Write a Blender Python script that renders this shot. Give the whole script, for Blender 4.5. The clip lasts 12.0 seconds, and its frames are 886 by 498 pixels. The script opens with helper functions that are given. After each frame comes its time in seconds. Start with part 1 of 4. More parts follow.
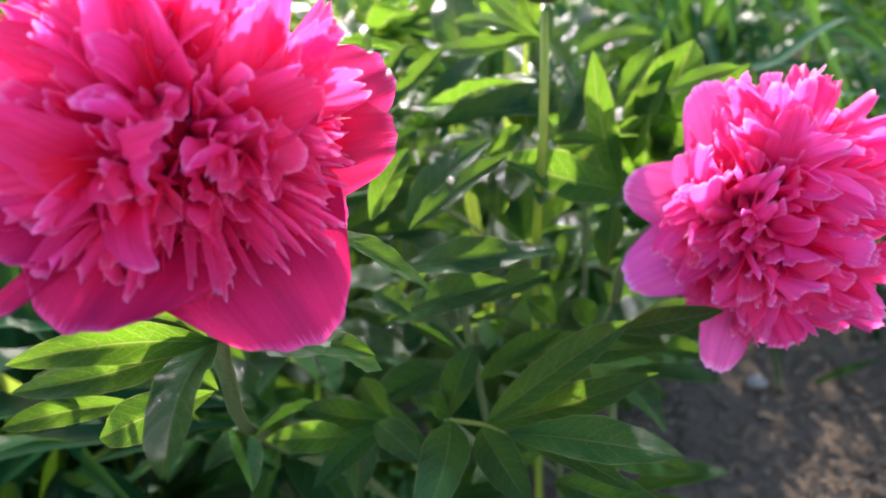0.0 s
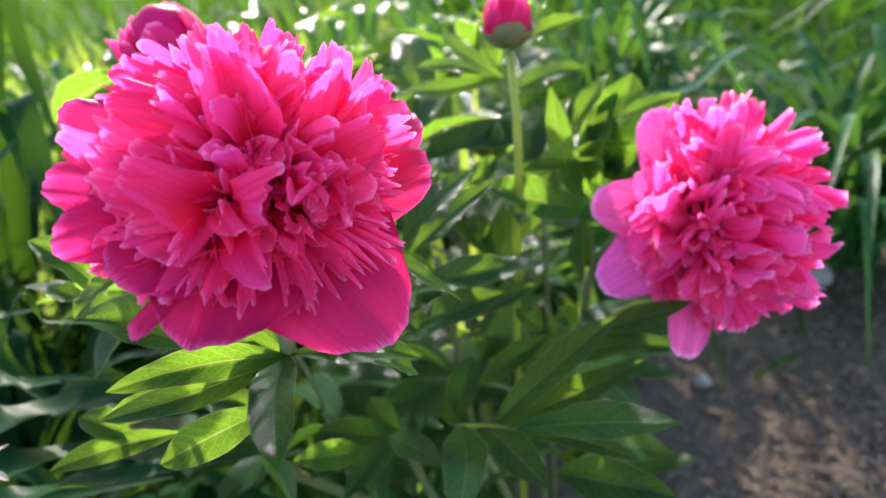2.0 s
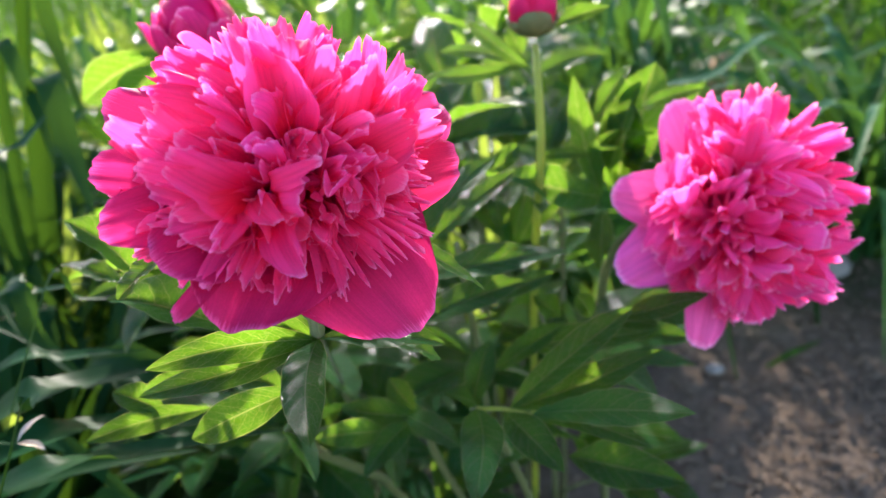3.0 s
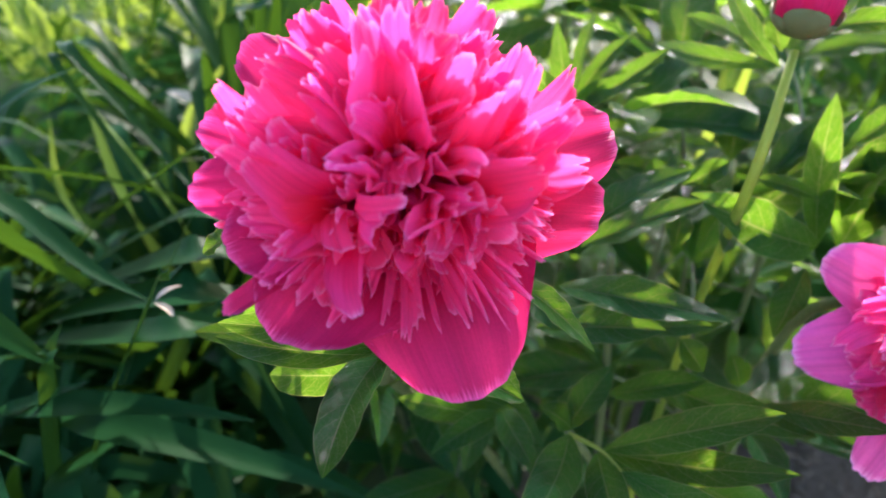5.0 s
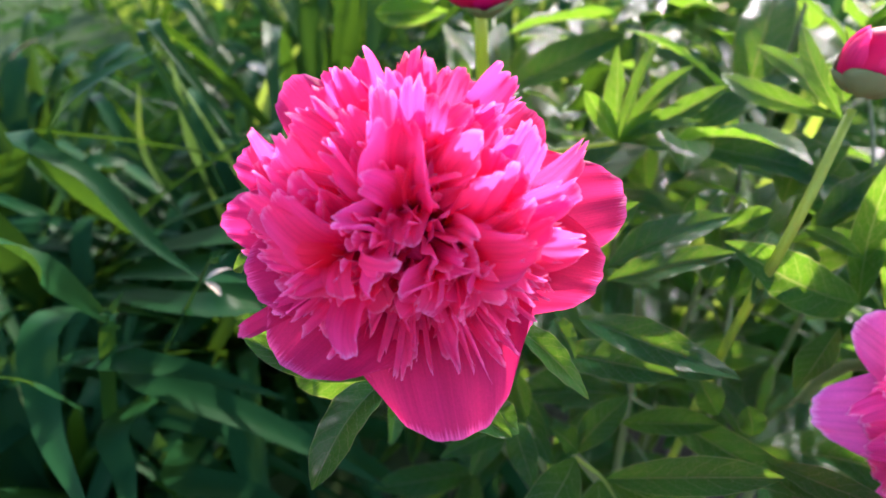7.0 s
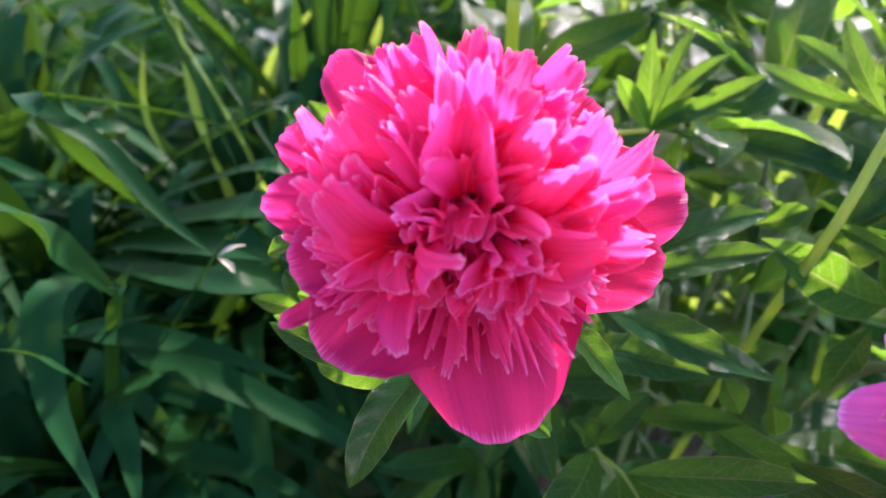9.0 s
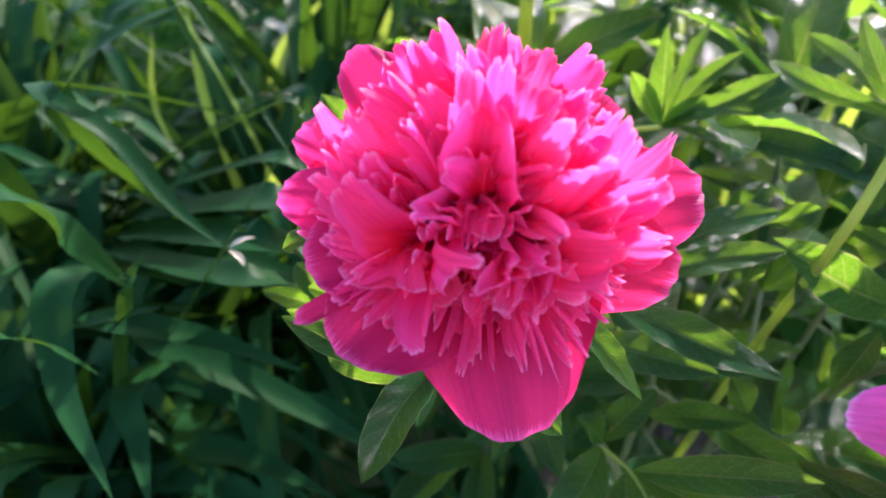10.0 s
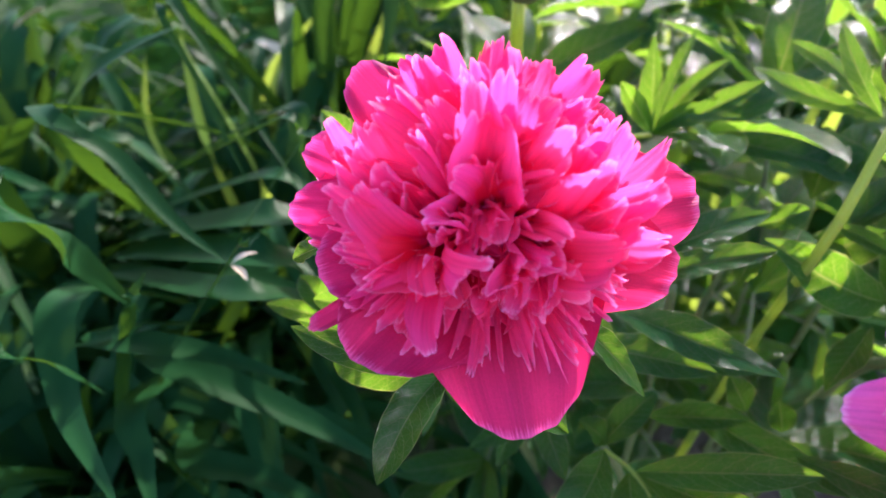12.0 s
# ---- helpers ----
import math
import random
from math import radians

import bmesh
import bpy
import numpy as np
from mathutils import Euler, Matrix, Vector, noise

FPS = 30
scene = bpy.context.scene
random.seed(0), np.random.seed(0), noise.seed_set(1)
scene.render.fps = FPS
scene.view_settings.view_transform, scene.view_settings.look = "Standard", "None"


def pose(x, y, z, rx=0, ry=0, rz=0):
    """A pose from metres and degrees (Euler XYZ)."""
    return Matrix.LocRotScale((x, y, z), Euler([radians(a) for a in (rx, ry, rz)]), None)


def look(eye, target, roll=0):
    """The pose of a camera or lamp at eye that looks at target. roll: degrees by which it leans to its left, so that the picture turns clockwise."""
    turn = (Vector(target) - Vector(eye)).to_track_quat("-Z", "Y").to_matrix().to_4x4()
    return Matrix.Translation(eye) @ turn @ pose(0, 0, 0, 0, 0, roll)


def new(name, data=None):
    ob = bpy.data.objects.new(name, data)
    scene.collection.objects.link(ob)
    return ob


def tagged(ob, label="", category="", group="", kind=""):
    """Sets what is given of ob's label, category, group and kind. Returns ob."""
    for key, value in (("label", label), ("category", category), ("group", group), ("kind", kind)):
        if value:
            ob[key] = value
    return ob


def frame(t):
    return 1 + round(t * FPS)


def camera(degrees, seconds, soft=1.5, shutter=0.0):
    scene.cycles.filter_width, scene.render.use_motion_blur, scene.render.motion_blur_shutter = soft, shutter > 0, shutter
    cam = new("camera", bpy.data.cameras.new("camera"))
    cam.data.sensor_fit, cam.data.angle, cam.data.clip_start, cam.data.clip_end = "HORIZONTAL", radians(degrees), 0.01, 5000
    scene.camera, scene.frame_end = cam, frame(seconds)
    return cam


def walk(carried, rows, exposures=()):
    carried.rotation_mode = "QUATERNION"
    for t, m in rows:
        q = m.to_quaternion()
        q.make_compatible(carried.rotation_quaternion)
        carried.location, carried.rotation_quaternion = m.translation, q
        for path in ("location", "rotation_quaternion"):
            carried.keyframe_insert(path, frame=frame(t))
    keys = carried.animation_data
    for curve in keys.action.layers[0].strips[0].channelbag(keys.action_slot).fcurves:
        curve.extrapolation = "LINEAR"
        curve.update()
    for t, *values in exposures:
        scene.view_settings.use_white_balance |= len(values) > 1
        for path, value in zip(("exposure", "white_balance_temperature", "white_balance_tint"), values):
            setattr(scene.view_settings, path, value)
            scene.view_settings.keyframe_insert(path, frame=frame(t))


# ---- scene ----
cam = camera(69.5, 12.0)
PATH = [
    (0, (0.003, 0.015, 0.657), (-0.332, 1.702, -0.364), -7.5),
    (0.5, (-0.014, -0.004, 0.671), (-0.208, 1.718, -0.327), -9.0),
    (1, (-0.03, -0.006, 0.665), (-0.215, 1.754, -0.267), -7.6),
    (1.5, (-0.025, -0.014, 0.669), (-0.183, 1.743, -0.273), -8.2),
    (2, (-0.022, -0.016, 0.67), (-0.147, 1.739, -0.279), -8.5),
    (2.5, (-0.02, -0.018, 0.67), (-0.192, 1.714, -0.315), -8.8),
    (2.7, (-0.022, -0.02, 0.672), (-0.181, 1.715, -0.311), -8.1),
    (4.3, (-0.029, 0.009, 0.682), (-0.461, 1.604, -0.445), -4.8),
    (4.5, (-0.021, 0.018, 0.683), (-0.529, 1.597, -0.433), -3.0),
    (5, (-0.01, 0.028, 0.69), (-0.74, 1.45, -0.512), -1.4),
    (5.5, (-0.006, 0.043, 0.697), (-0.855, 1.374, -0.531), -1.0),
    (6, (0.0, 0.041, 0.7), (-0.893, 1.28, -0.591), -3.0),
    (6.5, (0.002, 0.042, 0.707), (-0.867, 1.293, -0.589), -1.3),
    (7, (0.002, 0.039, 0.712), (-0.88, 1.309, -0.557), 0.3),
    (7.2, (0.004, 0.039, 0.71), (-0.848, 1.3, -0.588), 1.6),
    (9, (-0.016, 0.038, 0.709), (-0.846, 1.285, -0.617), 3.2),
    (9.5, (-0.016, 0.041, 0.711), (-0.867, 1.268, -0.62), 2.7),
    (10, (-0.019, 0.037, 0.71), (-0.847, 1.263, -0.635), 3.7),
    (10.5, (-0.019, 0.033, 0.709), (-0.853, 1.295, -0.599), 3.4),
    (11, (-0.019, 0.035, 0.713), (-0.831, 1.283, -0.623), 3.7),
    (11.5, (-0.019, 0.035, 0.711), (-0.826, 1.285, -0.625), 3.7),
    (12, (-0.019, 0.03, 0.712), (-0.844, 1.295, -0.599), 2.8),
]
walk(cam, [(t, look(eye, target, roll)) for t, eye, target, roll in PATH],
     exposures=((0.0, 2.18, 6180, 13), (3.5, 2.22, 6180, 13), (9.0, 2.36, 6100, 18), (12.0, 2.36, 6100, 18)))

# ---- light ----
SUN_AZ, SUN_EL = -12.0, 22.0          # degrees clockwise from +y, and above the horizon
world = bpy.data.worlds.new("world")
scene.world = world
world.use_nodes = True
wn, wl = world.node_tree.nodes, world.node_tree.links
sky = wn.new("ShaderNodeTexSky")
sky.sky_type, sky.sun_disc = "NISHITA", False
sky.sun_elevation, sky.sun_rotation = radians(SUN_EL), radians(SUN_AZ)
wn["Background"].inputs[1].default_value = 0.150
wl.new(sky.outputs[0], wn["Background"].inputs[0])

sun_data = bpy.data.lights.new("sun", "SUN")
sun_data.energy, sun_data.angle, sun_data.color = 3.0, radians(0.8), (1.0, 0.90, 0.76)
sun = new("sun", sun_data)
sa, se = radians(SUN_AZ), radians(SUN_EL)
toward_sun = Vector((math.sin(sa) * math.cos(se), math.cos(sa) * math.cos(se), math.sin(se)))
sun.matrix_world = look(toward_sun * 20, (0, 0, 0))

cam.data.dof.use_dof = True
cam.data.dof.focus_distance = 0.183
cam.data.dof.aperture_fstop = 10.0


# ---- materials ----
def shader(name):
    m = bpy.data.materials.new(name)
    m.use_nodes = True
    nt = m.node_tree
    return m, nt, nt.nodes["Principled BSDF"], nt.nodes["Material Output"]


def math_node(nt, op, a, b=0.0):
    n = nt.nodes.new("ShaderNodeMath")
    n.operation = op
    for i, v in enumerate((a, b)):
        if isinstance(v, (int, float)):
            n.inputs[i].default_value = v
        else:
            nt.links.new(v, n.inputs[i])
    return n.outputs[0]


def mix_colour(nt, fac, a, b, mode="MIX"):
    n = nt.nodes.new("ShaderNodeMix")
    n.data_type, n.blend_type = "RGBA", mode
    for i, v in ((0, fac), (6, a), (7, b)):
        if isinstance(v, (int, float)):
            n.inputs[i].default_value = v
        elif isinstance(v, tuple):
            n.inputs[i].default_value = (*v, 1)
        else:
            nt.links.new(v, n.inputs[i])
    return n.outputs[2]


def ramp(nt, fac, *stops):
    n = nt.nodes.new("ShaderNodeValToRGB")
    nt.links.new(fac, n.inputs[0])
    while len(n.color_ramp.elements) < len(stops):
        n.color_ramp.elements.new(0.5)
    for e, (p, c) in zip(n.color_ramp.elements, stops):
        e.position, e.color = p, (*c, 1) if isinstance(c, tuple) else (c, c, c, 1)
    return n.outputs[0]


def noise_tex(nt, scale, detail=3, vector=None):
    n = nt.nodes.new("ShaderNodeTexNoise")
    n.inputs["Scale"].default_value, n.inputs["Detail"].default_value = scale, detail
    if vector is not None:
        nt.links.new(vector, n.inputs["Vector"])
    return n.outputs[0]


def bump(nt, height, strength, distance, into):
    n = nt.nodes.new("ShaderNodeBump")
    n.inputs["Strength"].default_value, n.inputs["Distance"].default_value = strength, distance
    nt.links.new(height, n.inputs["Height"])
    nt.links.new(n.outputs[0], into.inputs["Normal"])
    return n.outputs[0]


def see_through(nt, bsdf, out, colour, share):
    """Let a share of the light through the sheet, tinted."""
    tr = nt.nodes.new("ShaderNodeBsdfTranslucent")
    if isinstance(colour, tuple):
        tr.inputs[0].default_value = (*colour, 1)
    else:
        nt.links.new(colour, tr.inputs[0])
    mx = nt.nodes.new("ShaderNodeMixShader")
    mx.inputs[0].default_value = share
    nt.links.new(bsdf.outputs[0], mx.inputs[1])
    nt.links.new(tr.outputs[0], mx.inputs[2])
    nt.links.new(mx.outputs[0], out.inputs[0])


def uv_parts(nt):
    uv = nt.nodes.new("ShaderNodeUVMap")
    sep = nt.nodes.new("ShaderNodeSeparateXYZ")
    nt.links.new(uv.outputs[0], sep.inputs[0])
    return uv.outputs[0], sep.outputs[0], sep.outputs[1]


def random_of_object(nt):
    return nt.nodes.new("ShaderNodeObjectInfo").outputs["Random"]


def petal_material(name, deep, mid, pale, through_colour, share=0.78, lines=32):
    """Thin petals: streaks run along them, the rim is paler."""
    m, nt, b, out = shader(name)
    uv, u, v = uv_parts(nt)
    stretch = nt.nodes.new("ShaderNodeMapping")
    stretch.inputs["Scale"].default_value = (lines, 2.0, 1)
    nt.links.new(uv, stretch.inputs[0])
    streak = noise_tex(nt, 1.0, 4, stretch.outputs[0])
    blotch = noise_tex(nt, 70, 2)
    fold = nt.nodes.new("ShaderNodeMapping")
    fold.inputs["Scale"].default_value = (9, 5, 1)
    nt.links.new(uv, fold.inputs[0])
    crinkle = noise_tex(nt, 1.0, 4, fold.outputs[0])
    along = math_node(nt, "ADD", v, math_node(nt, "MULTIPLY", math_node(nt, "SUBTRACT", streak, 0.5), 0.16))
    col = ramp(nt, along, (0.0, deep), (0.46, deep), (0.86, mid), (0.955, mid), (1.0, pale))
    hue = nt.nodes.new("ShaderNodeHueSaturation")
    nt.links.new(col, hue.inputs["Color"])
    nt.links.new(math_node(nt, "ADD", 0.488, math_node(nt, "MULTIPLY", random_of_object(nt), 0.02)), hue.inputs["Hue"])
    nt.links.new(math_node(nt, "ADD", 0.50, math_node(nt, "ADD", math_node(nt, "MULTIPLY", blotch, 0.40), math_node(nt, "MULTIPLY", streak, 0.64))), hue.inputs["Value"])
    nt.links.new(hue.outputs[0], b.inputs["Base Color"])
    b.inputs["Roughness"].default_value = 0.5
    b.inputs["Specular IOR Level"].default_value = 0.14
    bump(nt, math_node(nt, "ADD", math_node(nt, "MULTIPLY", streak, 0.6), math_node(nt, "MULTIPLY", crinkle, 1.3)), 0.6, 0.0011, b)
    see_through(nt, b, out, mix_colour(nt, 0.5, hue.outputs[0], through_colour), share)
    return m


def leaf_material(name, dark, light, through_colour, rough=0.12, ribs=9.0, share=0.27):
    """Leaflets: pale midrib, side veins, and rim light painted as a thin pale margin."""
    m, nt, b, out = shader(name)
    uv, u, v = uv_parts(nt)
    off = math_node(nt, "ABSOLUTE", math_node(nt, "SUBTRACT", u, 0.5))
    midrib = math_node(nt, "LESS_THAN", off, 0.016)
    rim = math_node(nt, "GREATER_THAN", off, 0.482)
    wob = math_node(nt, "MULTIPLY", noise_tex(nt, 9, 2, uv), 0.05)
    side = math_node(nt, "FRACT", math_node(nt, "MULTIPLY", math_node(nt, "ADD", math_node(nt, "SUBTRACT", v, math_node(nt, "MULTIPLY", math_node(nt, "POWER", off, 1.25), 0.46)), wob), ribs))
    vein = math_node(nt, "LESS_THAN", side, 0.075)
    mesh_map = nt.nodes.new("ShaderNodeMapping")
    mesh_map.inputs["Scale"].default_value = (7, 22, 1)
    nt.links.new(uv, mesh_map.inputs[0])
    cells = nt.nodes.new("ShaderNodeTexVoronoi")
    cells.feature = "DISTANCE_TO_EDGE"
    cells.inputs["Scale"].default_value = 1.0
    nt.links.new(mesh_map.outputs[0], cells.inputs["Vector"])
    net = math_node(nt, "LESS_THAN", cells.outputs["Distance"], 0.045)
    lines = math_node(nt, "MAXIMUM", midrib, math_node(nt, "MAXIMUM", math_node(nt, "MULTIPLY", vein, 0.22), math_node(nt, "MULTIPLY", net, 0.10)))
    grain = noise_tex(nt, 120, 3)
    base = mix_colour(nt, grain, dark, light)
    rnd = random_of_object(nt)
    base = mix_colour(nt, math_node(nt, "MULTIPLY", rnd, 0.45), base, light)
    col = mix_colour(nt, math_node(nt, "MULTIPLY", lines, 0.4), base, (0.08, 0.17, 0.06))
    # Sun grazing the leaf edge, painted into the margin's colour.
    col = mix_colour(nt, math_node(nt, "MULTIPLY", rim, 0.4), col, (0.24, 0.28, 0.10))
    nt.links.new(col, b.inputs["Base Color"])
    b.inputs["Specular IOR Level"].default_value = 0.09
    nt.links.new(math_node(nt, "ADD", rough - 0.05, math_node(nt, "MULTIPLY", grain, 0.14)), b.inputs["Roughness"])
    quilt = math_node(nt, "MULTIPLY", math_node(nt, "SINE", math_node(nt, "MULTIPLY", side, math.pi)), 0.3)
    relief = math_node(nt, "ADD", math_node(nt, "SUBTRACT", math_node(nt, "MULTIPLY", grain, 0.35), lines), quilt)
    relief = math_node(nt, "ADD", relief, math_node(nt, "MULTIPLY", noise_tex(nt, 110, 2), 1.6))
    bump(nt, relief, 0.9, 0.0014, b)
    mottle = noise_tex(nt, 260, 3)
    lit = mix_colour(nt, math_node(nt, "MULTIPLY", mottle, 0.9), through_colour, (0.15, 0.42, 0.010))
    lit = mix_colour(nt, math_node(nt, "MAXIMUM", math_node(nt, "MAXIMUM", math_node(nt, "MULTIPLY", vein, 0.6), math_node(nt, "MULTIPLY", net, 0.3)), math_node(nt, "MAXIMUM", midrib, rim)), lit, (0.80, 0.88, 0.22))
    see_through(nt, b, out, lit, share)
    return m


def blade_material(name, dark, light, through_colour, rough=0.42, share=0.35, island=False, gloss=0.10):
    """Straps and grass: fine lines run along the blade."""
    m, nt, b, out = shader(name)
    uv, u, v = uv_parts(nt)
    stretch = nt.nodes.new("ShaderNodeMapping")
    stretch.inputs["Scale"].default_value = (22, 0.8, 1)
    nt.links.new(uv, stretch.inputs[0])
    lines = noise_tex(nt, 1.0, 3, stretch.outputs[0])
    rnd = nt.nodes.new("ShaderNodeNewGeometry").outputs["Random Per Island"] if island else random_of_object(nt)
    base = mix_colour(nt, rnd, dark, light)
    patch = noise_tex(nt, 40, 3)
    base = mix_colour(nt, math_node(nt, "MULTIPLY", patch, 0.5), base, dark)
    col = mix_colour(nt, math_node(nt, "MULTIPLY", lines, 0.35), base, light)
    nt.links.new(col, b.inputs["Base Color"])
    b.inputs["Roughness"].default_value = rough
    b.inputs["Specular IOR Level"].default_value = gloss
    bump(nt, lines, 0.3, 0.0006, b)
    see_through(nt, b, out, mix_colour(nt, math_node(nt, "MULTIPLY", rnd, 0.5), through_colour, light), share)
    return m


def plain_material(name, a, c, rough=0.6, scale=60.0, depth=0.0008, glow=None):
    m, nt, b, out = shader(name)
    n = noise_tex(nt, scale, 5)
    nt.links.new(ramp(nt, n, (0.3, a), (0.7, c)), b.inputs["Base Color"])
    b.inputs["Roughness"].default_value = rough
    bump(nt, n, 0.6, depth, b)
    if glow:
        see_through(nt, b, out, glow, 0.4)
    return m


def soil_material():
    m, nt, b, out = shader("soil")
    co = nt.nodes.new("ShaderNodeTexCoord").outputs["Object"]
    big, fine, grit = noise_tex(nt, 5, 4, co), noise_tex(nt, 110, 6, co), noise_tex(nt, 420, 4, co)
    c = ramp(nt, fine, (0.25, (0.080, 0.058, 0.042)), (0.5, (0.122, 0.089, 0.065)), (0.75, (0.190, 0.138, 0.102)))
    c = mix_colour(nt, math_node(nt, "MULTIPLY", big, 0.45), c, (0.14, 0.103, 0.077))
    c = mix_colour(nt, math_node(nt, "MULTIPLY", grit, 0.35), c, (0.060, 0.040, 0.028))
    sep = nt.nodes.new("ShaderNodeSeparateXYZ")
    nt.links.new(co, sep.inputs[0])
    far = nt.nodes.new("ShaderNodeMapRange")
    far.inputs[1].default_value, far.inputs[2].default_value = 0.95, 1.5
    nt.links.new(math_node(nt, "ADD", math_node(nt, "MAXIMUM", sep.outputs[1], math_node(nt, "SUBTRACT", 0.55, math_node(nt, "MULTIPLY", sep.outputs[0], 2.2))), math_node(nt, "MULTIPLY", big, 0.4)), far.inputs[0])
    c = mix_colour(nt, far.outputs[0], c, (0.045, 0.075, 0.022))
    nt.links.new(c, b.inputs["Base Color"])
    b.inputs["Roughness"].default_value = 0.95
    b.inputs["Specular IOR Level"].default_value = 0.13
    bump(nt, math_node(nt, "ADD", fine, math_node(nt, "MULTIPLY", grit, 0.4)), 1.0, 0.006, b)
    return m


PETAL = petal_material("petal", (0.90, 0.010, 0.080), (0.96, 0.062, 0.270), (0.97, 0.32, 0.66), (0.97, 0.102, 0.430), 0.68)
# Lower outer petals lie in shade; this base colour is darkened for it.
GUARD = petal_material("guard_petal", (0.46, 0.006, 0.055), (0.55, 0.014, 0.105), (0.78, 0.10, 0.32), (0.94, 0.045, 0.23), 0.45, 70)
BUDPETAL = petal_material("bud_petal", (0.60, 0.008, 0.10), (0.76, 0.026, 0.19), (0.92, 0.26, 0.52), (0.92, 0.05, 0.24), 0.45)
PALE_PETAL = petal_material("pale_petal", (0.93, 0.020, 0.150), (0.95, 0.085, 0.350), (0.95, 0.42, 0.74), (0.96, 0.130, 0.48), 0.66)
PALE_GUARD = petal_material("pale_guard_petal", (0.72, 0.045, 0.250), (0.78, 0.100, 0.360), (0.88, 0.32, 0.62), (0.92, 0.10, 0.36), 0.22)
LEAF = leaf_material("peony_leaf", (0.004, 0.033, 0.013), (0.011, 0.064, 0.026), (0.42, 0.78, 0.022), 0.21, share=0.27)
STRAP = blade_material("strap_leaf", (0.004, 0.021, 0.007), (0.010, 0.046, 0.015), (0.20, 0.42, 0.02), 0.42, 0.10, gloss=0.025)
# STRAP again, lightened: sunlight on the far clumps is put into its colour.
SUNLIT_STRAP = blade_material("sunlit_strap_leaf", (0.008, 0.044, 0.014), (0.024, 0.085, 0.026), (0.22, 0.46, 0.04), 0.4, 0.17, gloss=0.04)
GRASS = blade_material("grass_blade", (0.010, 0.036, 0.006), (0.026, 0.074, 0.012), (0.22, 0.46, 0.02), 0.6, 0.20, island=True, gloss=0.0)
# Lighter copy of GRASS: the sun on these blades is in the colour.
SUNLIT_BLADE = blade_material("sunlit_blade", (0.030, 0.070, 0.012), (0.090, 0.140, 0.030), (0.45, 0.58, 0.06), 0.5, 0.48, island=True, gloss=0.12)
# WEED made glossier and lighter, with sunlight put into the colour.
SUNLIT_WEED = blade_material("sunlit_weed_leaf", (0.030, 0.075, 0.014), (0.080, 0.140, 0.030), (0.45, 0.60, 0.05), 0.4, 0.42, island=True, gloss=0.12)
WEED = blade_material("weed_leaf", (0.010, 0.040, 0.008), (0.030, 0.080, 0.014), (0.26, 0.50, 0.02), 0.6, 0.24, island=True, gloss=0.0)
# One stem colour twice: darkened for shade here, lightened for sun below.
SHADE_STEM = plain_material("shaded_stem", (0.07, 0.09, 0.03), (0.14, 0.15, 0.05), 0.55, 90)
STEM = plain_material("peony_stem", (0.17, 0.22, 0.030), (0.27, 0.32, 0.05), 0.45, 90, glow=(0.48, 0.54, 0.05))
CALYX = plain_material("calyx", (0.080, 0.110, 0.028), (0.20, 0.17, 0.065), 0.55, 110)
LITTER = plain_material("dry_litter", (0.05, 0.032, 0.022), (0.20, 0.14, 0.095), 0.9, 30)
STONE = plain_material("pebble", (0.16, 0.14, 0.13), (0.32, 0.29, 0.27), 0.85, 90)
DEAD = plain_material("dead_leaf", (0.22, 0.11, 0.045), (0.42, 0.25, 0.11), 0.8, 40)
# Colours the withered tips, and highlights put in as pale leaf pieces.
PALE = plain_material("withered_tip", (0.44, 0.32, 0.22), (0.62, 0.50, 0.38), 0.7, 80)
SOIL = soil_material()


# ---- building helpers ----
def mesh_object(name, verts, faces, material, parent=None, uvs=None, label="", smooth=True):
    """One mesh; verts in the world, or in the parent's own axes where the parent is turned."""
    me = bpy.data.meshes.new(name)
    me.from_pydata(verts, [], faces)
    if uvs is not None:
        lay = me.uv_layers.new(name="uv")
        idx = np.empty(len(me.loops), dtype=np.int32)
        me.loops.foreach_get("vertex_index", idx)
        lay.data.foreach_set("uv", np.asarray(uvs, dtype=np.float32)[idx].ravel())
    me.materials.append(material)
    if smooth:
        me.polygons.foreach_set("use_smooth", [True] * len(me.polygons))
    me.update()
    ob = new(name, me)
    ob.parent = parent
    return tagged(ob, label) if label else ob


def thing(name, at, label, category, group="", kind=""):
    ob = new(name)
    ob.location = at
    ob.empty_display_size = 0.02
    return tagged(ob, label, category, group, kind)


def grid_faces(nu, nv):
    return [(j * nu + i, j * nu + i + 1, (j + 1) * nu + i + 1, (j + 1) * nu + i) for j in range(nv - 1) for i in range(nu - 1)]


def origin_of(parent):
    return Vector(parent.location) if parent is not None else Vector((0, 0, 0))


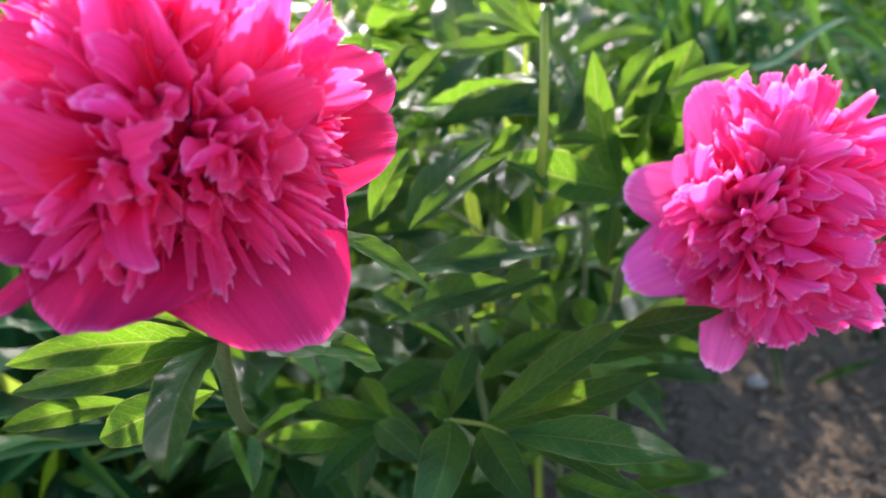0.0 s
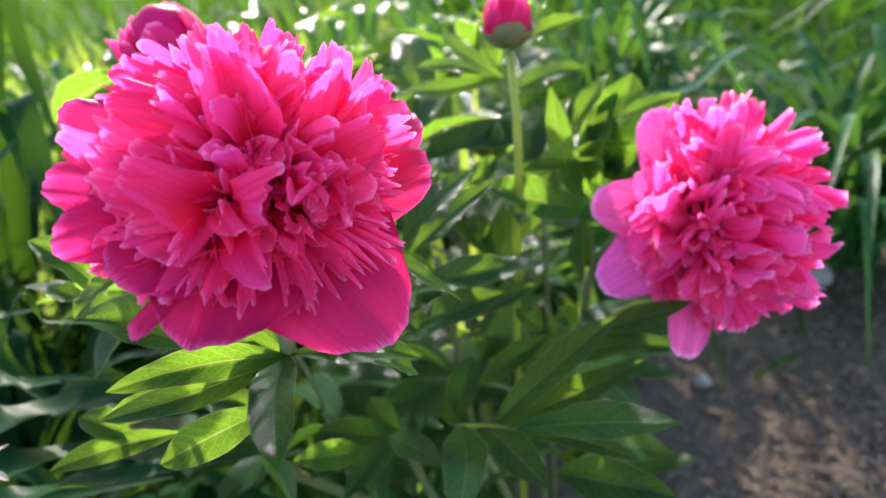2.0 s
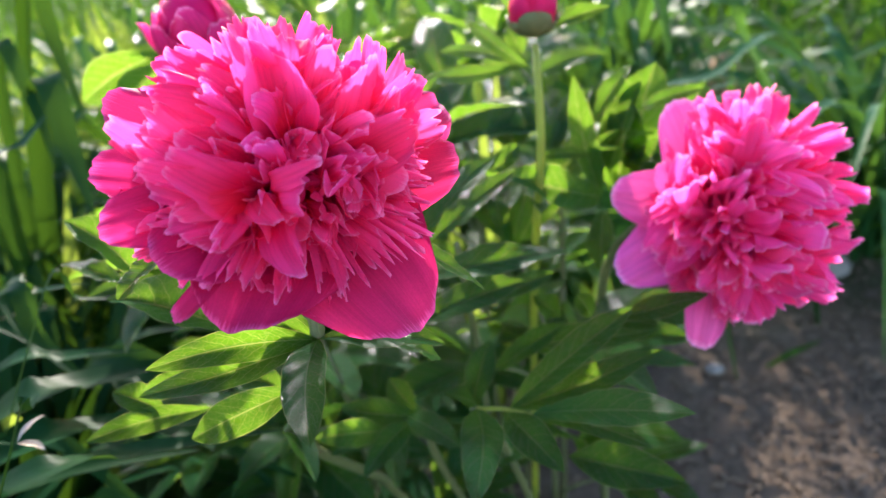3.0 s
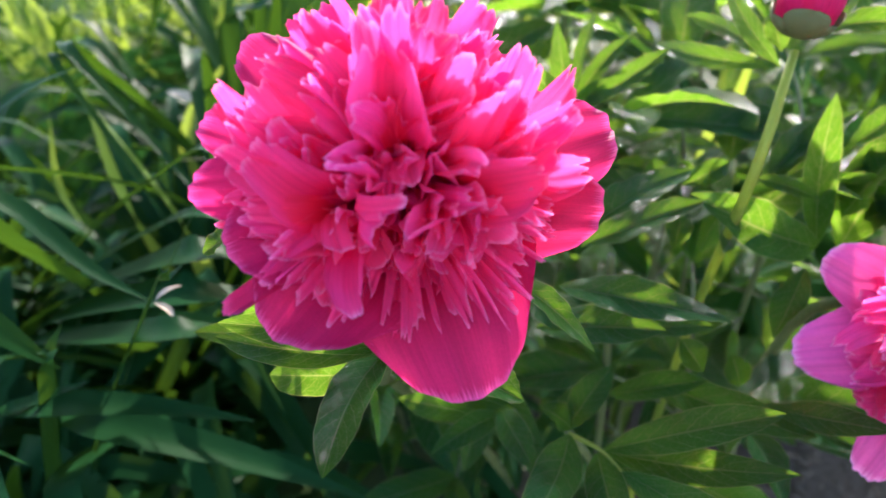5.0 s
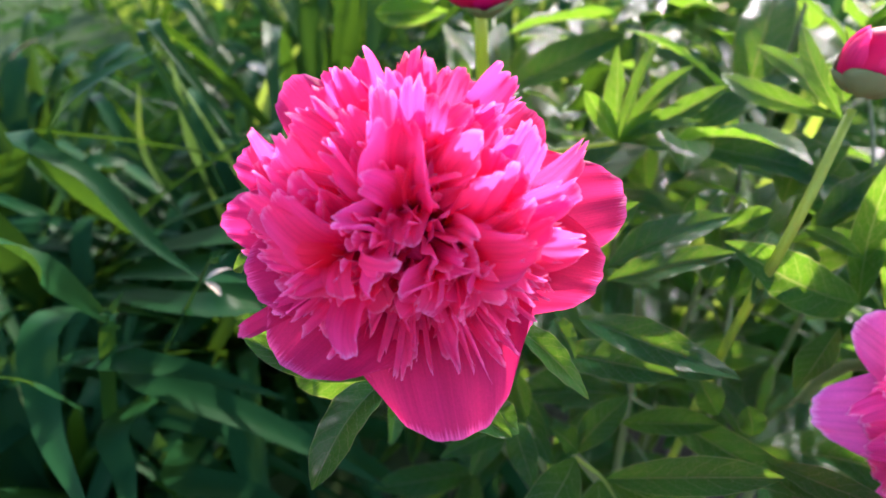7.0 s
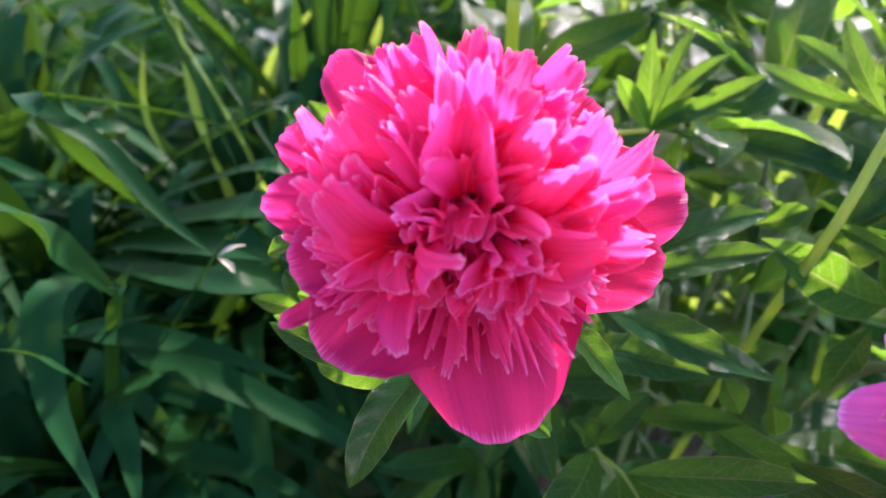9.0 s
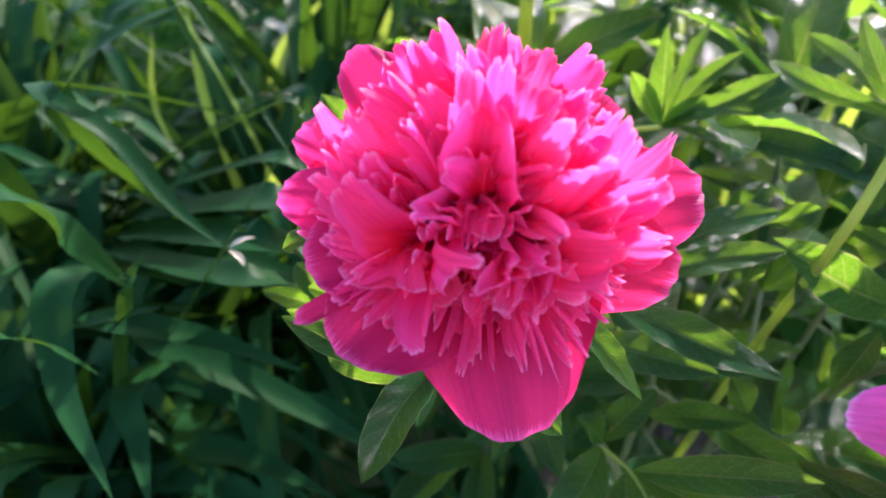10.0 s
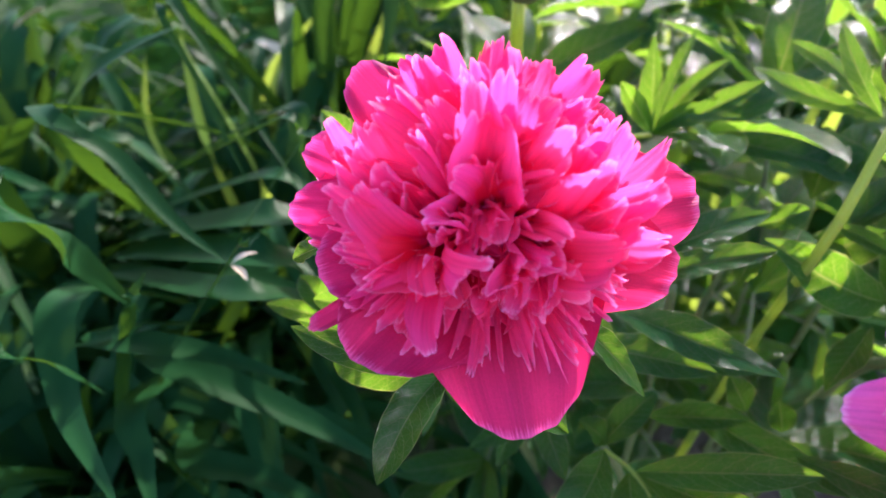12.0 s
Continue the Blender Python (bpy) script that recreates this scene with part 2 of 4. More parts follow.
def leaflet(parent, base, tip, width, roll=0.0, arch=0.1, fold=0.25, name="leaf", material=None, nu=9, nv=25, rnd=None):
    """A lance-shaped leaflet from base to tip, folded along its midrib and gently waved."""
    rnd = rnd or random.Random(round(1e4 * (base[0] + 3 * tip[1] + 7 * tip[2])))
    a, o = Vector(tip) - Vector(base), Vector(base) - origin_of(parent)
    length = a.length
    a = a / length
    side = a.cross(Vector((0, 0, 1)))
    side = side.normalized() if side.length > 0.05 else Vector((1, 0, 0))
    turn = Matrix.Rotation(radians(roll + rnd.uniform(-6, 6)), 3, a)
    side = turn @ side
    up = side.cross(a)
    sway, wave, ph = rnd.uniform(-0.05, 0.05), rnd.uniform(0.10, 0.26), rnd.uniform(0, 6)
    full, peak, twist = width / 2, rnd.uniform(0.42, 0.58), rnd.uniform(-0.35, 0.35)
    verts, uvs = [], []
    for j in range(nv):
        v = j / (nv - 1)
        w = math.sin(0.5 * math.pi * v / peak) ** 0.85 if v < peak else (1 - ((v - peak) / (1 - peak)) ** 2.1) ** 0.85
        w = full * max(w, 0.02)
        c = o + a * (length * v) + up * (arch * length * (4 * v * (1 - v) * 0.8 - 0.12 * v)) + side * (sway * length * math.sin(math.pi * v))
        s2 = Matrix.Rotation(twist * (v - 0.4), 3, a) @ side
        u2 = s2.cross(a)
        for i in range(nu):
            s = 2 * i / (nu - 1) - 1
            lift = 1.5 * fold * abs(s) * w * (1.2 - 0.4 * abs(s)) + 0.06 * w * abs(s) * math.sin(34 * v - 7 * abs(s)) + wave * w * abs(s) * math.sin(ph + 9 * v + (2.2 if s > 0 else 0))
            verts.append(c + s2 * (s * w) + u2 * lift)
            uvs.append((i / (nu - 1), v))
    return mesh_object(name, verts, grid_faces(nu, nv), material or LEAF, parent, uvs)


def bezier(points, n):
    """A smooth line through the points (Catmull-Rom)."""
    p = [Vector(q) for q in points]
    p = [p[0] * 2 - p[1]] + p + [p[-1] * 2 - p[-2]]
    res = []
    for k in range(n):
        x = k / (n - 1) * (len(p) - 3)
        i = min(int(x), len(p) - 4)
        t = x - i
        a, b, c, d = p[i:i + 4]
        res.append(0.5 * ((2 * b) + (c - a) * t + (2 * a - 5 * b + 4 * c - d) * t * t + (3 * b - a - 3 * c + d) * t ** 3))
    return res


def strap(parent, points, width, name="leaf", material=None, n=16, keel=0.22, twist=0.0):
    """A long strap leaf along a line, keeled along its middle, tapering to its tip."""
    line, o = bezier(points, n), origin_of(parent)
    verts, uvs, nu = [], [], 5
    for j, p in enumerate(line):
        v = j / (n - 1)
        d = (line[min(j + 1, n - 1)] - line[max(j - 1, 0)]).normalized()
        side = d.cross(Vector((0, 0, 1)))
        side = side.normalized() if side.length > 0.1 else Vector((1, 0, 0))
        side = Matrix.Rotation(twist * v, 3, d) @ side
        up = side.cross(d)
        w = 0.5 * width * min(1.0, 0.65 + 1.4 * v) * (1 - max(0.0, (v - 0.45) / 0.55) ** 1.7 * 0.97)
        for i in range(nu):
            s = 2 * i / (nu - 1) - 1
            verts.append(p - o + side * (s * w) + up * (keel * w * abs(s)))
            uvs.append((i / (nu - 1), v))
    return mesh_object(name, verts, grid_faces(nu, n), material or STRAP, parent, uvs)


def tube(parent, points, r0, r1, name="stem", material=None, n=14, sides=8, label=""):
    line, o = bezier(points, n), origin_of(parent)
    verts = []
    for j, p in enumerate(line):
        d = (line[min(j + 1, n - 1)] - line[max(j - 1, 0)]).normalized()
        x = d.cross(Vector((0.3, 1, 0.1))).normalized()
        y = d.cross(x)
        r = r0 + (r1 - r0) * j / (n - 1)
        r *= 1 + 0.05 * math.sin(7 * j)
        verts += [p - o + (x * math.cos(k * 2 * math.pi / sides) + y * math.sin(k * 2 * math.pi / sides)) * r for k in range(sides)]
    faces = [(j * sides + k, j * sides + (k + 1) % sides, (j + 1) * sides + (k + 1) % sides, (j + 1) * sides + k) for j in range(n - 1) for k in range(sides)]
    faces += [tuple(range(sides))[::-1], tuple((n - 1) * sides + k for k in range(sides))]
    return mesh_object(name, verts, faces, material or STEM, parent, None, label)


def petal(flower, phi, th0, th1, length, width, r0=0.004, z0=0.0, cup=0.25, ruffle=0.08, ragged=0.06, power=1.2, round_tip=0.17, claw=0.22, material=None, nu=9, nv=11, rnd=None, square=0.6, oval=False):
    """A petal in the flower's own axes: it leaves the heart at th0 degrees off the axis and ends at th1, towards the angle phi round it."""
    ph = radians(phi)
    er, ez = Vector((math.cos(ph), math.sin(ph), 0)), Vector((0, 0, 1))
    ew = Vector((-math.sin(ph), math.cos(ph), 0))
    p = er * r0 + ez * z0
    k1, k2, o1 = rnd.uniform(2.5, 4.5), rnd.uniform(5, 8), rnd.uniform(0, 6.3)
    bend = rnd.uniform(-0.25, 0.25)
    f1, f2, o2 = rnd.uniform(3, 5.5), rnd.uniform(9, 15), rnd.uniform(0, 6.3)
    lobes = rnd.uniform(2.2, 4.6)
    if oval:
        notch = [0.3 * math.sin(f1 * (2 * i / (nu - 1) - 1) + o2) + 0.5 * math.sin(f2 * (2 * i / (nu - 1) - 1) + 3 * o2) + rnd.uniform(-0.25, 0.25) for i in range(nu)]
    else:
        notch = [-0.75 + 0.8 * abs(math.sin(lobes * math.pi * i / (nu - 1) + o2)) ** 0.7 + 0.3 * math.sin(f1 * (2 * i / (nu - 1) - 1) + o2) for i in range(nu)]
    verts, uvs = [], []
    dv = 1 / (nv - 1)
    centre = []
    for j in range(nv + 2):
        v = j * dv
        th = radians(th0 + (th1 - th0) * min(v, 1.0) ** power)
        centre.append((p.copy(), th))
        p = p + (er * math.sin(th) + ez * math.cos(th)) * (length * dv) + ew * (bend * length * dv * v)
    peak = 0.66
    for j in range(nv):
        v = 1 - (1 - j * dv) ** 1.7 if oval else j * dv
        grow = claw + (1 - claw) * (1 - (1 - min(v / peak, 1)) ** 1.6)
        if oval:
            tail = 1.0 if v < peak else max(0.04, math.sqrt(max(0.0, 1 - ((v - peak) / (1 - peak)) ** 2.2)))
        else:
            tail = 1.0 if v < peak else (1 - ((v - peak) / (1 - peak)) ** 2.4 * (1 - square))
        w = 0.5 * width * grow * tail
        for i in range(nu):
            s = math.sin(math.pi / 2 * (2 * i / (nu - 1) - 1))
            back = v * v * (round_tip * (1 - math.sqrt(1 - 0.97 * s * s)) - ragged * notch[i] * v)
            if oval:
                back = -ragged * notch[i] * v * min(1.0, 3 * w / width)
            x = min(max((v - back) * (nv - 1), 0), nv + 0.999)
            q = int(x)
            c = centre[q][0].lerp(centre[min(q + 1, nv + 1)][0], x - q)
            th = centre[q][1]
            inn = er * -math.cos(th) + ez * math.sin(th)
            lift = cup * w * s * s + 0.012 * width * math.sin(15 * s + o1) * v + ruffle * width * v * v * (math.sin(k1 * s + o1) + 0.6 * math.sin(k2 * s + 2 * o1) * v)
            verts.append(c + ew * (s * w) + inn * lift)
            uvs.append((i / (nu - 1), v))
    return mesh_object("petal", verts, grid_faces(nu, nv), material or PETAL, flower, uvs)


def petal_fringe(flower, into, material):
    """The narrow strips between the petals, too many to tell apart."""
    return tagged(mesh_object("petal_fringe", into[0], into[1], material, flower, into[2]), "narrow ragged fringe of pink petal tissue", kind="stuff")


def lathe(profile, sides, parent, name, material, label="", squash=1.0):
    verts = [Vector((r * math.cos(2 * math.pi * k / sides), squash * r * math.sin(2 * math.pi * k / sides), z)) for z, r in profile for k in range(sides)]
    n = len(profile)
    faces = [(j * sides + k, j * sides + (k + 1) % sides, (j + 1) * sides + (k + 1) % sides, (j + 1) * sides + k) for j in range(n - 1) for k in range(sides)]
    faces += [tuple(range(sides))[::-1], tuple((n - 1) * sides + k for k in range(sides))]
    return mesh_object(name, verts, faces, material, parent, None, label)


def head(parent, matrix, name, label, size=1.0):
    """The green heart of a bloom, which carries its petals."""
    ob = lathe([(-0.016 * size, 0.003), (-0.012 * size, 0.010 * size), (-0.004 * size, 0.013 * size), (0.004 * size, 0.010 * size), (0.010 * size, 0.004 * size)], 14, parent, name, CALYX, label)
    ob.matrix_local = Matrix.Translation(-origin_of(parent)) @ matrix
    return ob


def frill(flower, tip, width, heart=(0, 0, 1), base=(0, 0, 0), rise=0.5, slide=0.0, swell=0.95, curl=0.0, cup=0.25, ruffle=0.09, ragged=0.12, lobes=3, fold=0.0, spin=0.0, twist=0.0, claw=0.35, oval=False, nu=15, nv=13, rnd=None, material=None, into=None):
    """A petal in the flower's own axes, from its heart to a tip; it rises along the heart's axis first and then leans out,
    or, with slide, lies over the dome by that angle. Its end is cut into lobes, or rounded where oval."""
    b, t, h = Vector(base), Vector(tip), Vector(heart).normalized()
    ln = (t - b).length
    out = t - b - h * (t - b).dot(h)
    if out.length < 0.12 * ln:
        a = rnd.uniform(0, 6.28)
        out = out + Vector((math.cos(a), math.sin(a), 0)) * 0.12 * ln
    out.normalize()
    ew = h.cross(out).normalized()
    if slide:
        off = t.angle(h)
        b = Matrix.Rotation(-min(1.5 * slide, off), 3, ew) @ t * 0.38
        c = Matrix.Rotation(-min(slide, 1.1 * off), 3, ew) @ t * swell
    else:
        b = b + out * 0.004
        c = b + (h * rise + (t - b).normalized() * (1 - rise)) * (0.55 * ln)
    o1, o2, k1, k2 = rnd.uniform(0, 6.3), rnd.uniform(0, 6.3), rnd.uniform(2.0, 4.2), rnd.uniform(5, 9)
    wav, wk = rnd.uniform(-0.03, 0.03), rnd.uniform(4, 8)
    skew = rnd.uniform(-0.10, 0.10)
    ends = []
    for i in range(nu):
        s = 2 * i / (nu - 1) - 1
        if oval:
            cut = min(0.60, 0.64 * width / ln) * (1 - math.sqrt(1 - 0.98 * s * s)) + ragged * (0.4 * math.sin(5.3 * s + o1) + 0.3 * math.sin(19 * s + o2) + rnd.uniform(-0.15, 0.15))
        else:
            cut = ragged * ((1 - abs(math.sin(math.pi * lobes * (s + 1) / 2 + 1.2 * math.sin(2.3 * s + o1) + o2)) ** 0.7) * (1.1 + 0.9 * math.sin(3.1 * s + k2)) + 0.35 * math.sin(k1 * s + o1) + rnd.uniform(-0.08, 0.08)) + min(0.30, 0.85 * width / ln) * abs(s) ** 2.6 + skew * s
        ends.append(1 - cut)
    verts, uvs = [], []
    for j in range(nv):
        f = j / (nv - 1)
        f = 1 - (1 - f) ** 1.15
        grow = claw + (1 - claw) * (1 - (1 - min(f / 0.68, 1)) ** 1.7)
        if oval:
            w = 0.5 * width * (claw + (1 - claw) * math.sin(0.5 * math.pi * min(f / 0.58, 1))) * (1.0 if f < 0.58 else 1 - 0.20 * ((f - 0.58) / 0.42) ** 2)
        else:
            w = 0.5 * width * grow * (1.0 if f < 0.7 else 1 - 0.16 * ((f - 0.7) / 0.3) ** 2)
        for i in range(nu):
            s = 2 * i / (nu - 1) - 1
            v = f * (1 + (ends[i] - 1) * f)
            p = b * (1 - v) ** 2 + c * (2 * v * (1 - v)) + t * (v * v)
            d = ((c - b) * (1 - v) + (t - c) * v).normalized()
            inn = ew.cross(d)
            if inn.dot(h) < 0 and abs(inn.dot(h)) > 0.02:
                inn = -inn
            a = spin + twist * v
            wd, nn = ew * math.cos(a) + inn * math.sin(a), inn * math.cos(a) - ew * math.sin(a)
            lift = cup * w * s * s + fold * w * abs(s) + ruffle * width * f * f * (math.sin(k1 * s + o1) + 0.6 * math.sin(k2 * s + o2) * f + 0.28 * math.sin(2.1 * k2 * s + o1) * f * f) + wav * ln * math.sin(wk * f + o1) - curl * ln * f ** 4
            lift += (0.004 if oval else 0.018) * width * math.sin(15 * s + o2) * f
            verts.append(p + wd * (s * w) + nn * lift)
            uvs.append((i / (nu - 1), f * (0.9 + 0.1 * ends[i])))
    if into is not None:
        k = len(into[0])
        into[0].extend(verts)
        into[1].extend(tuple(k + q for q in g) for g in grid_faces(nu, nv))
        into[2].extend(uvs)
        return None
    return mesh_object("petal", verts, grid_faces(nu, nv), material or PETAL, flower, uvs)


def guard_petals(flower, rows, rnd, material):
    """The broad outer petals: the tip's place and the width, in millimetres."""
    for x, y, z, w in rows:
        frill(flower, (x / 1000, y / 1000, z / 1000), w / 1000, base=(0, 0, -0.004), rise=0.25, cup=0.16, ruffle=0.040, ragged=0.016, claw=0.3, oval=True, nu=41, nv=24, rnd=rnd, material=material)


def key_petals(flower, rows, rnd, whorls, material):
    """The inner petals that stand out singly: the tip's place and the width, in millimetres."""
    for x, y, z, w in rows:
        eye = min((Vector(e) for e in whorls), key=lambda e: Vector((x, y, z)).angle(e))
        frill(flower, (x / 1000, y / 1000, z / 1000), w / 1000 * (0.98 if w > 9 else 0.95), eye, slide=rnd.uniform(0.25, 0.5), swell=rnd.uniform(0.85, 1.0), curl=rnd.uniform(-0.08, 0.04), cup=rnd.uniform(-0.5, 0.6), ruffle=rnd.uniform(0.11, 0.20),
              ragged=rnd.uniform(0.05, 0.11), lobes=max(1, round(w / 4.2)), spin=rnd.uniform(-0.2, 0.2), twist=rnd.uniform(-0.3, 0.3), claw=0.5, nu=21 if w > 9 else 15, nv=15, rnd=rnd, material=material)


def dome_petals(flower, rnd, count, radius, heart, whorls, spread, wide, reach, material, into):
    """Ragged petals all over a bloom's dome, out to an angle spread from its heart. They crowd round several whorls, each with a hollow
    in its middle, and lean away from the nearest; reach(x, y) trims the dome on one side."""
    h = Vector(heart).normalized()
    side = h.cross(Vector((0, 1, 0))).normalized()
    fore = side.cross(h)
    eyes = [Vector(w).normalized() for w in whorls]
    for k in range(count):
        f = (k + 0.5) / count
        th = radians(spread) * f ** 0.56
        ph = k * 2.39996 + rnd.uniform(-0.35, 0.35)
        d = (side * math.cos(ph) + fore * math.sin(ph)) * math.sin(th) + h * math.cos(th)
        g = reach(d.x, d.y)
        if g < 0.4:
            continue
        eye = min(eyes, key=lambda e: d.angle(e) * rnd.uniform(0.8, 1.25))
        away = d.angle(eye)
        r = radius * g * (1 - 0.20 * math.exp(-(away / 0.26) ** 2)) * rnd.uniform(0.83, 1.05)
        kind = rnd.random()
        narrow, folded = kind < 0.20, kind > 0.86
        w = rnd.uniform(*wide) * (rnd.uniform(0.22, 0.45) if narrow else rnd.uniform(0.7, 1.25))
        curly = away < 0.34
        frill(flower, d * r * (1.06 if curly else 1.0), w, eye, rise=rnd.uniform(0.2, 0.8), slide=0.0 if curly else rnd.uniform(0.10, 0.5), swell=rnd.uniform(0.76, 0.98), curl=rnd.uniform(-0.14, 0.06), cup=rnd.uniform(-1.0, 1.2) if curly else rnd.uniform(-0.6, 0.8),
              ruffle=0.06 if narrow else rnd.uniform(0.12, 0.24) if curly else rnd.uniform(0.08, 0.18), ragged=rnd.uniform(0.04, 0.11), lobes=1 if narrow else rnd.choice((1, 2, 2, 3, 3, 4)), fold=rnd.choice((-0.8, 0.8, 1.1)) if folded else rnd.uniform(-0.2, 0.3),
              spin=rnd.uniform(-1.3, 1.3) if curly else rnd.uniform(-0.6, 0.6), twist=rnd.uniform(-1.0, 1.0), claw=0.6 if narrow else 0.42, nu=5 if narrow else 21, nv=10 if narrow else 14, rnd=rnd, material=material, into=into if narrow else None)


def fringe_strips(flower, rnd, count, phis, lengths, heights, heart, into):
    """Thread-thin petal strips that lie over the outer petals."""
    for k in range(count):
        a, r = radians(rnd.uniform(*phis)), rnd.uniform(*lengths)
        frill(flower, (r * math.cos(a), r * math.sin(a), rnd.uniform(*heights)), rnd.uniform(0.0014, 0.0034), heart, base=(0.004 * math.cos(a), 0.004 * math.sin(a), 0.004), rise=rnd.uniform(0.4, 0.8), curl=rnd.uniform(-0.1, 0.12), cup=0.7,
              ruffle=0.1, ragged=0.05, lobes=1, spin=rnd.uniform(-0.6, 0.6), claw=0.55, nu=5, nv=11, rnd=rnd, into=into)


# ---- ground ----
def ground_sheet():
    def spread(lo, hi, fine_lo, fine_hi, step, grow=1.22):
        xs = list(np.arange(fine_lo, fine_hi, step))
        d = step
        while xs[-1] < hi:
            d *= grow
            xs.append(xs[-1] + d)
        d = step
        while xs[0] > lo:
            d *= grow
            xs.insert(0, xs[0] - d)
        return xs
    xs, ys = spread(-300, 300, -0.2, 0.9, 0.012), spread(-60, 600, 0.1, 1.1, 0.012)
    verts = []
    for y in ys:
        for x in xs:
            near = math.exp(-max(0.0, math.hypot(x - 0.3, y - 0.6) - 1.0))
            z = 0.018 * noise.noise((x * 5, y * 5, 0)) + 0.006 * noise.noise((x * 19, y * 19, 3)) + 0.004 * noise.noise((x * 47, y * 47, 8))
            verts.append((x, y, z * (0.25 + 0.75 * near)))
    nx = len(xs)
    return tagged(mesh_object("ground", verts, grid_faces(nx, len(ys)), SOIL), "bare brown garden soil running into grassy ground", "ground", kind="structure")


ground_sheet()

# ---- the near bloom ----
rA = random.Random(11)
near_peony = thing("flowering_peony", (-0.10, 0.30, 0.0), "peony shoot in full bloom with a shaggy hot-pink flower", "peony", "peony shoots")
A_FRAME = Matrix(((0.803, -0.417, 0.425, -0.0850), (0.595, 0.519, -0.613, 0.1535), (0.035, 0.746, 0.665, 0.6000), (0, 0, 0, 1)))
bloom_a = head(near_peony, A_FRAME, "flower", "shaggy double hot-pink peony flower, fully open")
HEART_A = (-0.10, 0.02, 1.0)
WHORLS_A = ((-4, 8, 42), (-24, -8, 36), (17, -9, 40))
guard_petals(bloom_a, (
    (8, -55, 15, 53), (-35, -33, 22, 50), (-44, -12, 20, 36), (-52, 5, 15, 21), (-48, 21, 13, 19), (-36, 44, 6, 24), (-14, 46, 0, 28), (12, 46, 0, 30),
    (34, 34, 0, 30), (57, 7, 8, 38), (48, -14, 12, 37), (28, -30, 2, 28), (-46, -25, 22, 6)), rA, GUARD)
key_petals(bloom_a, (
    (-12, 45, 17, 8.5), (-1, 45, 23, 7.0), (3, 43, 26, 6.5), (12, 39, 28, 9.4), (26, 36, 20, 11.0), (-18, 39, 23, 7.9), (-24, 40, 18, 9.4), (-6, 30, 37, 11.8), (3, 32, 36, 8.7), (7, 30, 35, 9.4), (15, 28, 33, 10.2),
    (23, 28, 32, 7.1), (-16, 28, 34, 11.8), (-24, 30, 28, 11.8), (-30, 27, 30, 10.2), (-38, 25, 23, 9.4), (-20, 21, 35, 15.0), (-30, 22, 31, 10.2), (-37, 20, 27, 8.7), (15, 21, 38, 11.8)), rA, WHORLS_A, PETAL)
key_petals(bloom_a, (
    (41, 18, 22, 7.9), (29, 20, 35, 7.1), (21, 14, 40, 15.0), (37, 8, 33, 9.4), (34, 5, 35, 7.9), (26, 3, 38, 8.7), (32, -1, 36, 7.1), (40, -7, 29, 11.0), (28, -7, 36, 16.5), (-35, 15, 29, 10.2), (-38, 9, 31, 9.4), (-39, 5, 31, 9.4),
    (-32, 8, 32, 15.0), (-37, -4, 30, 7.1), (-33, -14, 29, 7.9), (-19, -17, 36, 9.4), (-17, -30, 30, 9.8), (-2, -20, 37, 6.6), (-12, 11, 41, 9.4), (-5, 14, 41, 6.3)), rA, WHORLS_A, PETAL)
# the arched petal over the heart and the tongue below it, its tip rolled over
frill(bloom_a, (-0.001, 0.023, 0.040), 0.017, WHORLS_A[0], slide=0.3, swell=0.95, cup=0.8, ruffle=0.14, ragged=0.06, lobes=3, nu=21, nv=16, rnd=rA)
frill(bloom_a, (0.008, -0.016, 0.036), 0.014, HEART_A, rise=0.9, curl=-0.14, cup=-0.5, ruffle=0.05, ragged=0.05, lobes=2, nu=17, nv=16, rnd=rA)


def reach_a(x, y):
    low = max(0.0, -y - 0.1 * abs(x))
    return 1.0 - 0.62 * max(0.0, low - 0.28) - 0.05 * max(0.0, y) - 0.40 * max(0.0, x - 0.55) - 0.15 * max(0.0, -x - 0.7)


strips_a, strips_b = ([], [], []), ([], [], [])
dome_petals(bloom_a, rA, 46, 0.0300, HEART_A, [HEART_A], 70, (0.009, 0.015), lambda x, y: 1.0, PETAL, strips_a)
dome_petals(bloom_a, rA, 300, 0.0455, HEART_A, WHORLS_A, 84, (0.0065, 0.0125), reach_a, PETAL, strips_a)
fringe_strips(bloom_a, rA, 60, (-165, -25), (0.030, 0.041), (0.014, 0.024), HEART_A, strips_a)
fringe_strips(bloom_a, rA, 30, (-35, 8), (0.024, 0.035), (0.024, 0.034), HEART_A, strips_a)
petal_fringe(bloom_a, strips_a, PETAL)
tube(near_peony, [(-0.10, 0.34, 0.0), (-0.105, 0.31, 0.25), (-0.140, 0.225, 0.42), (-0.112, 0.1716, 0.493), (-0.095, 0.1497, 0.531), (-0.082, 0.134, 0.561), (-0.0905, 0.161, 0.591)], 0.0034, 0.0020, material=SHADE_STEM)

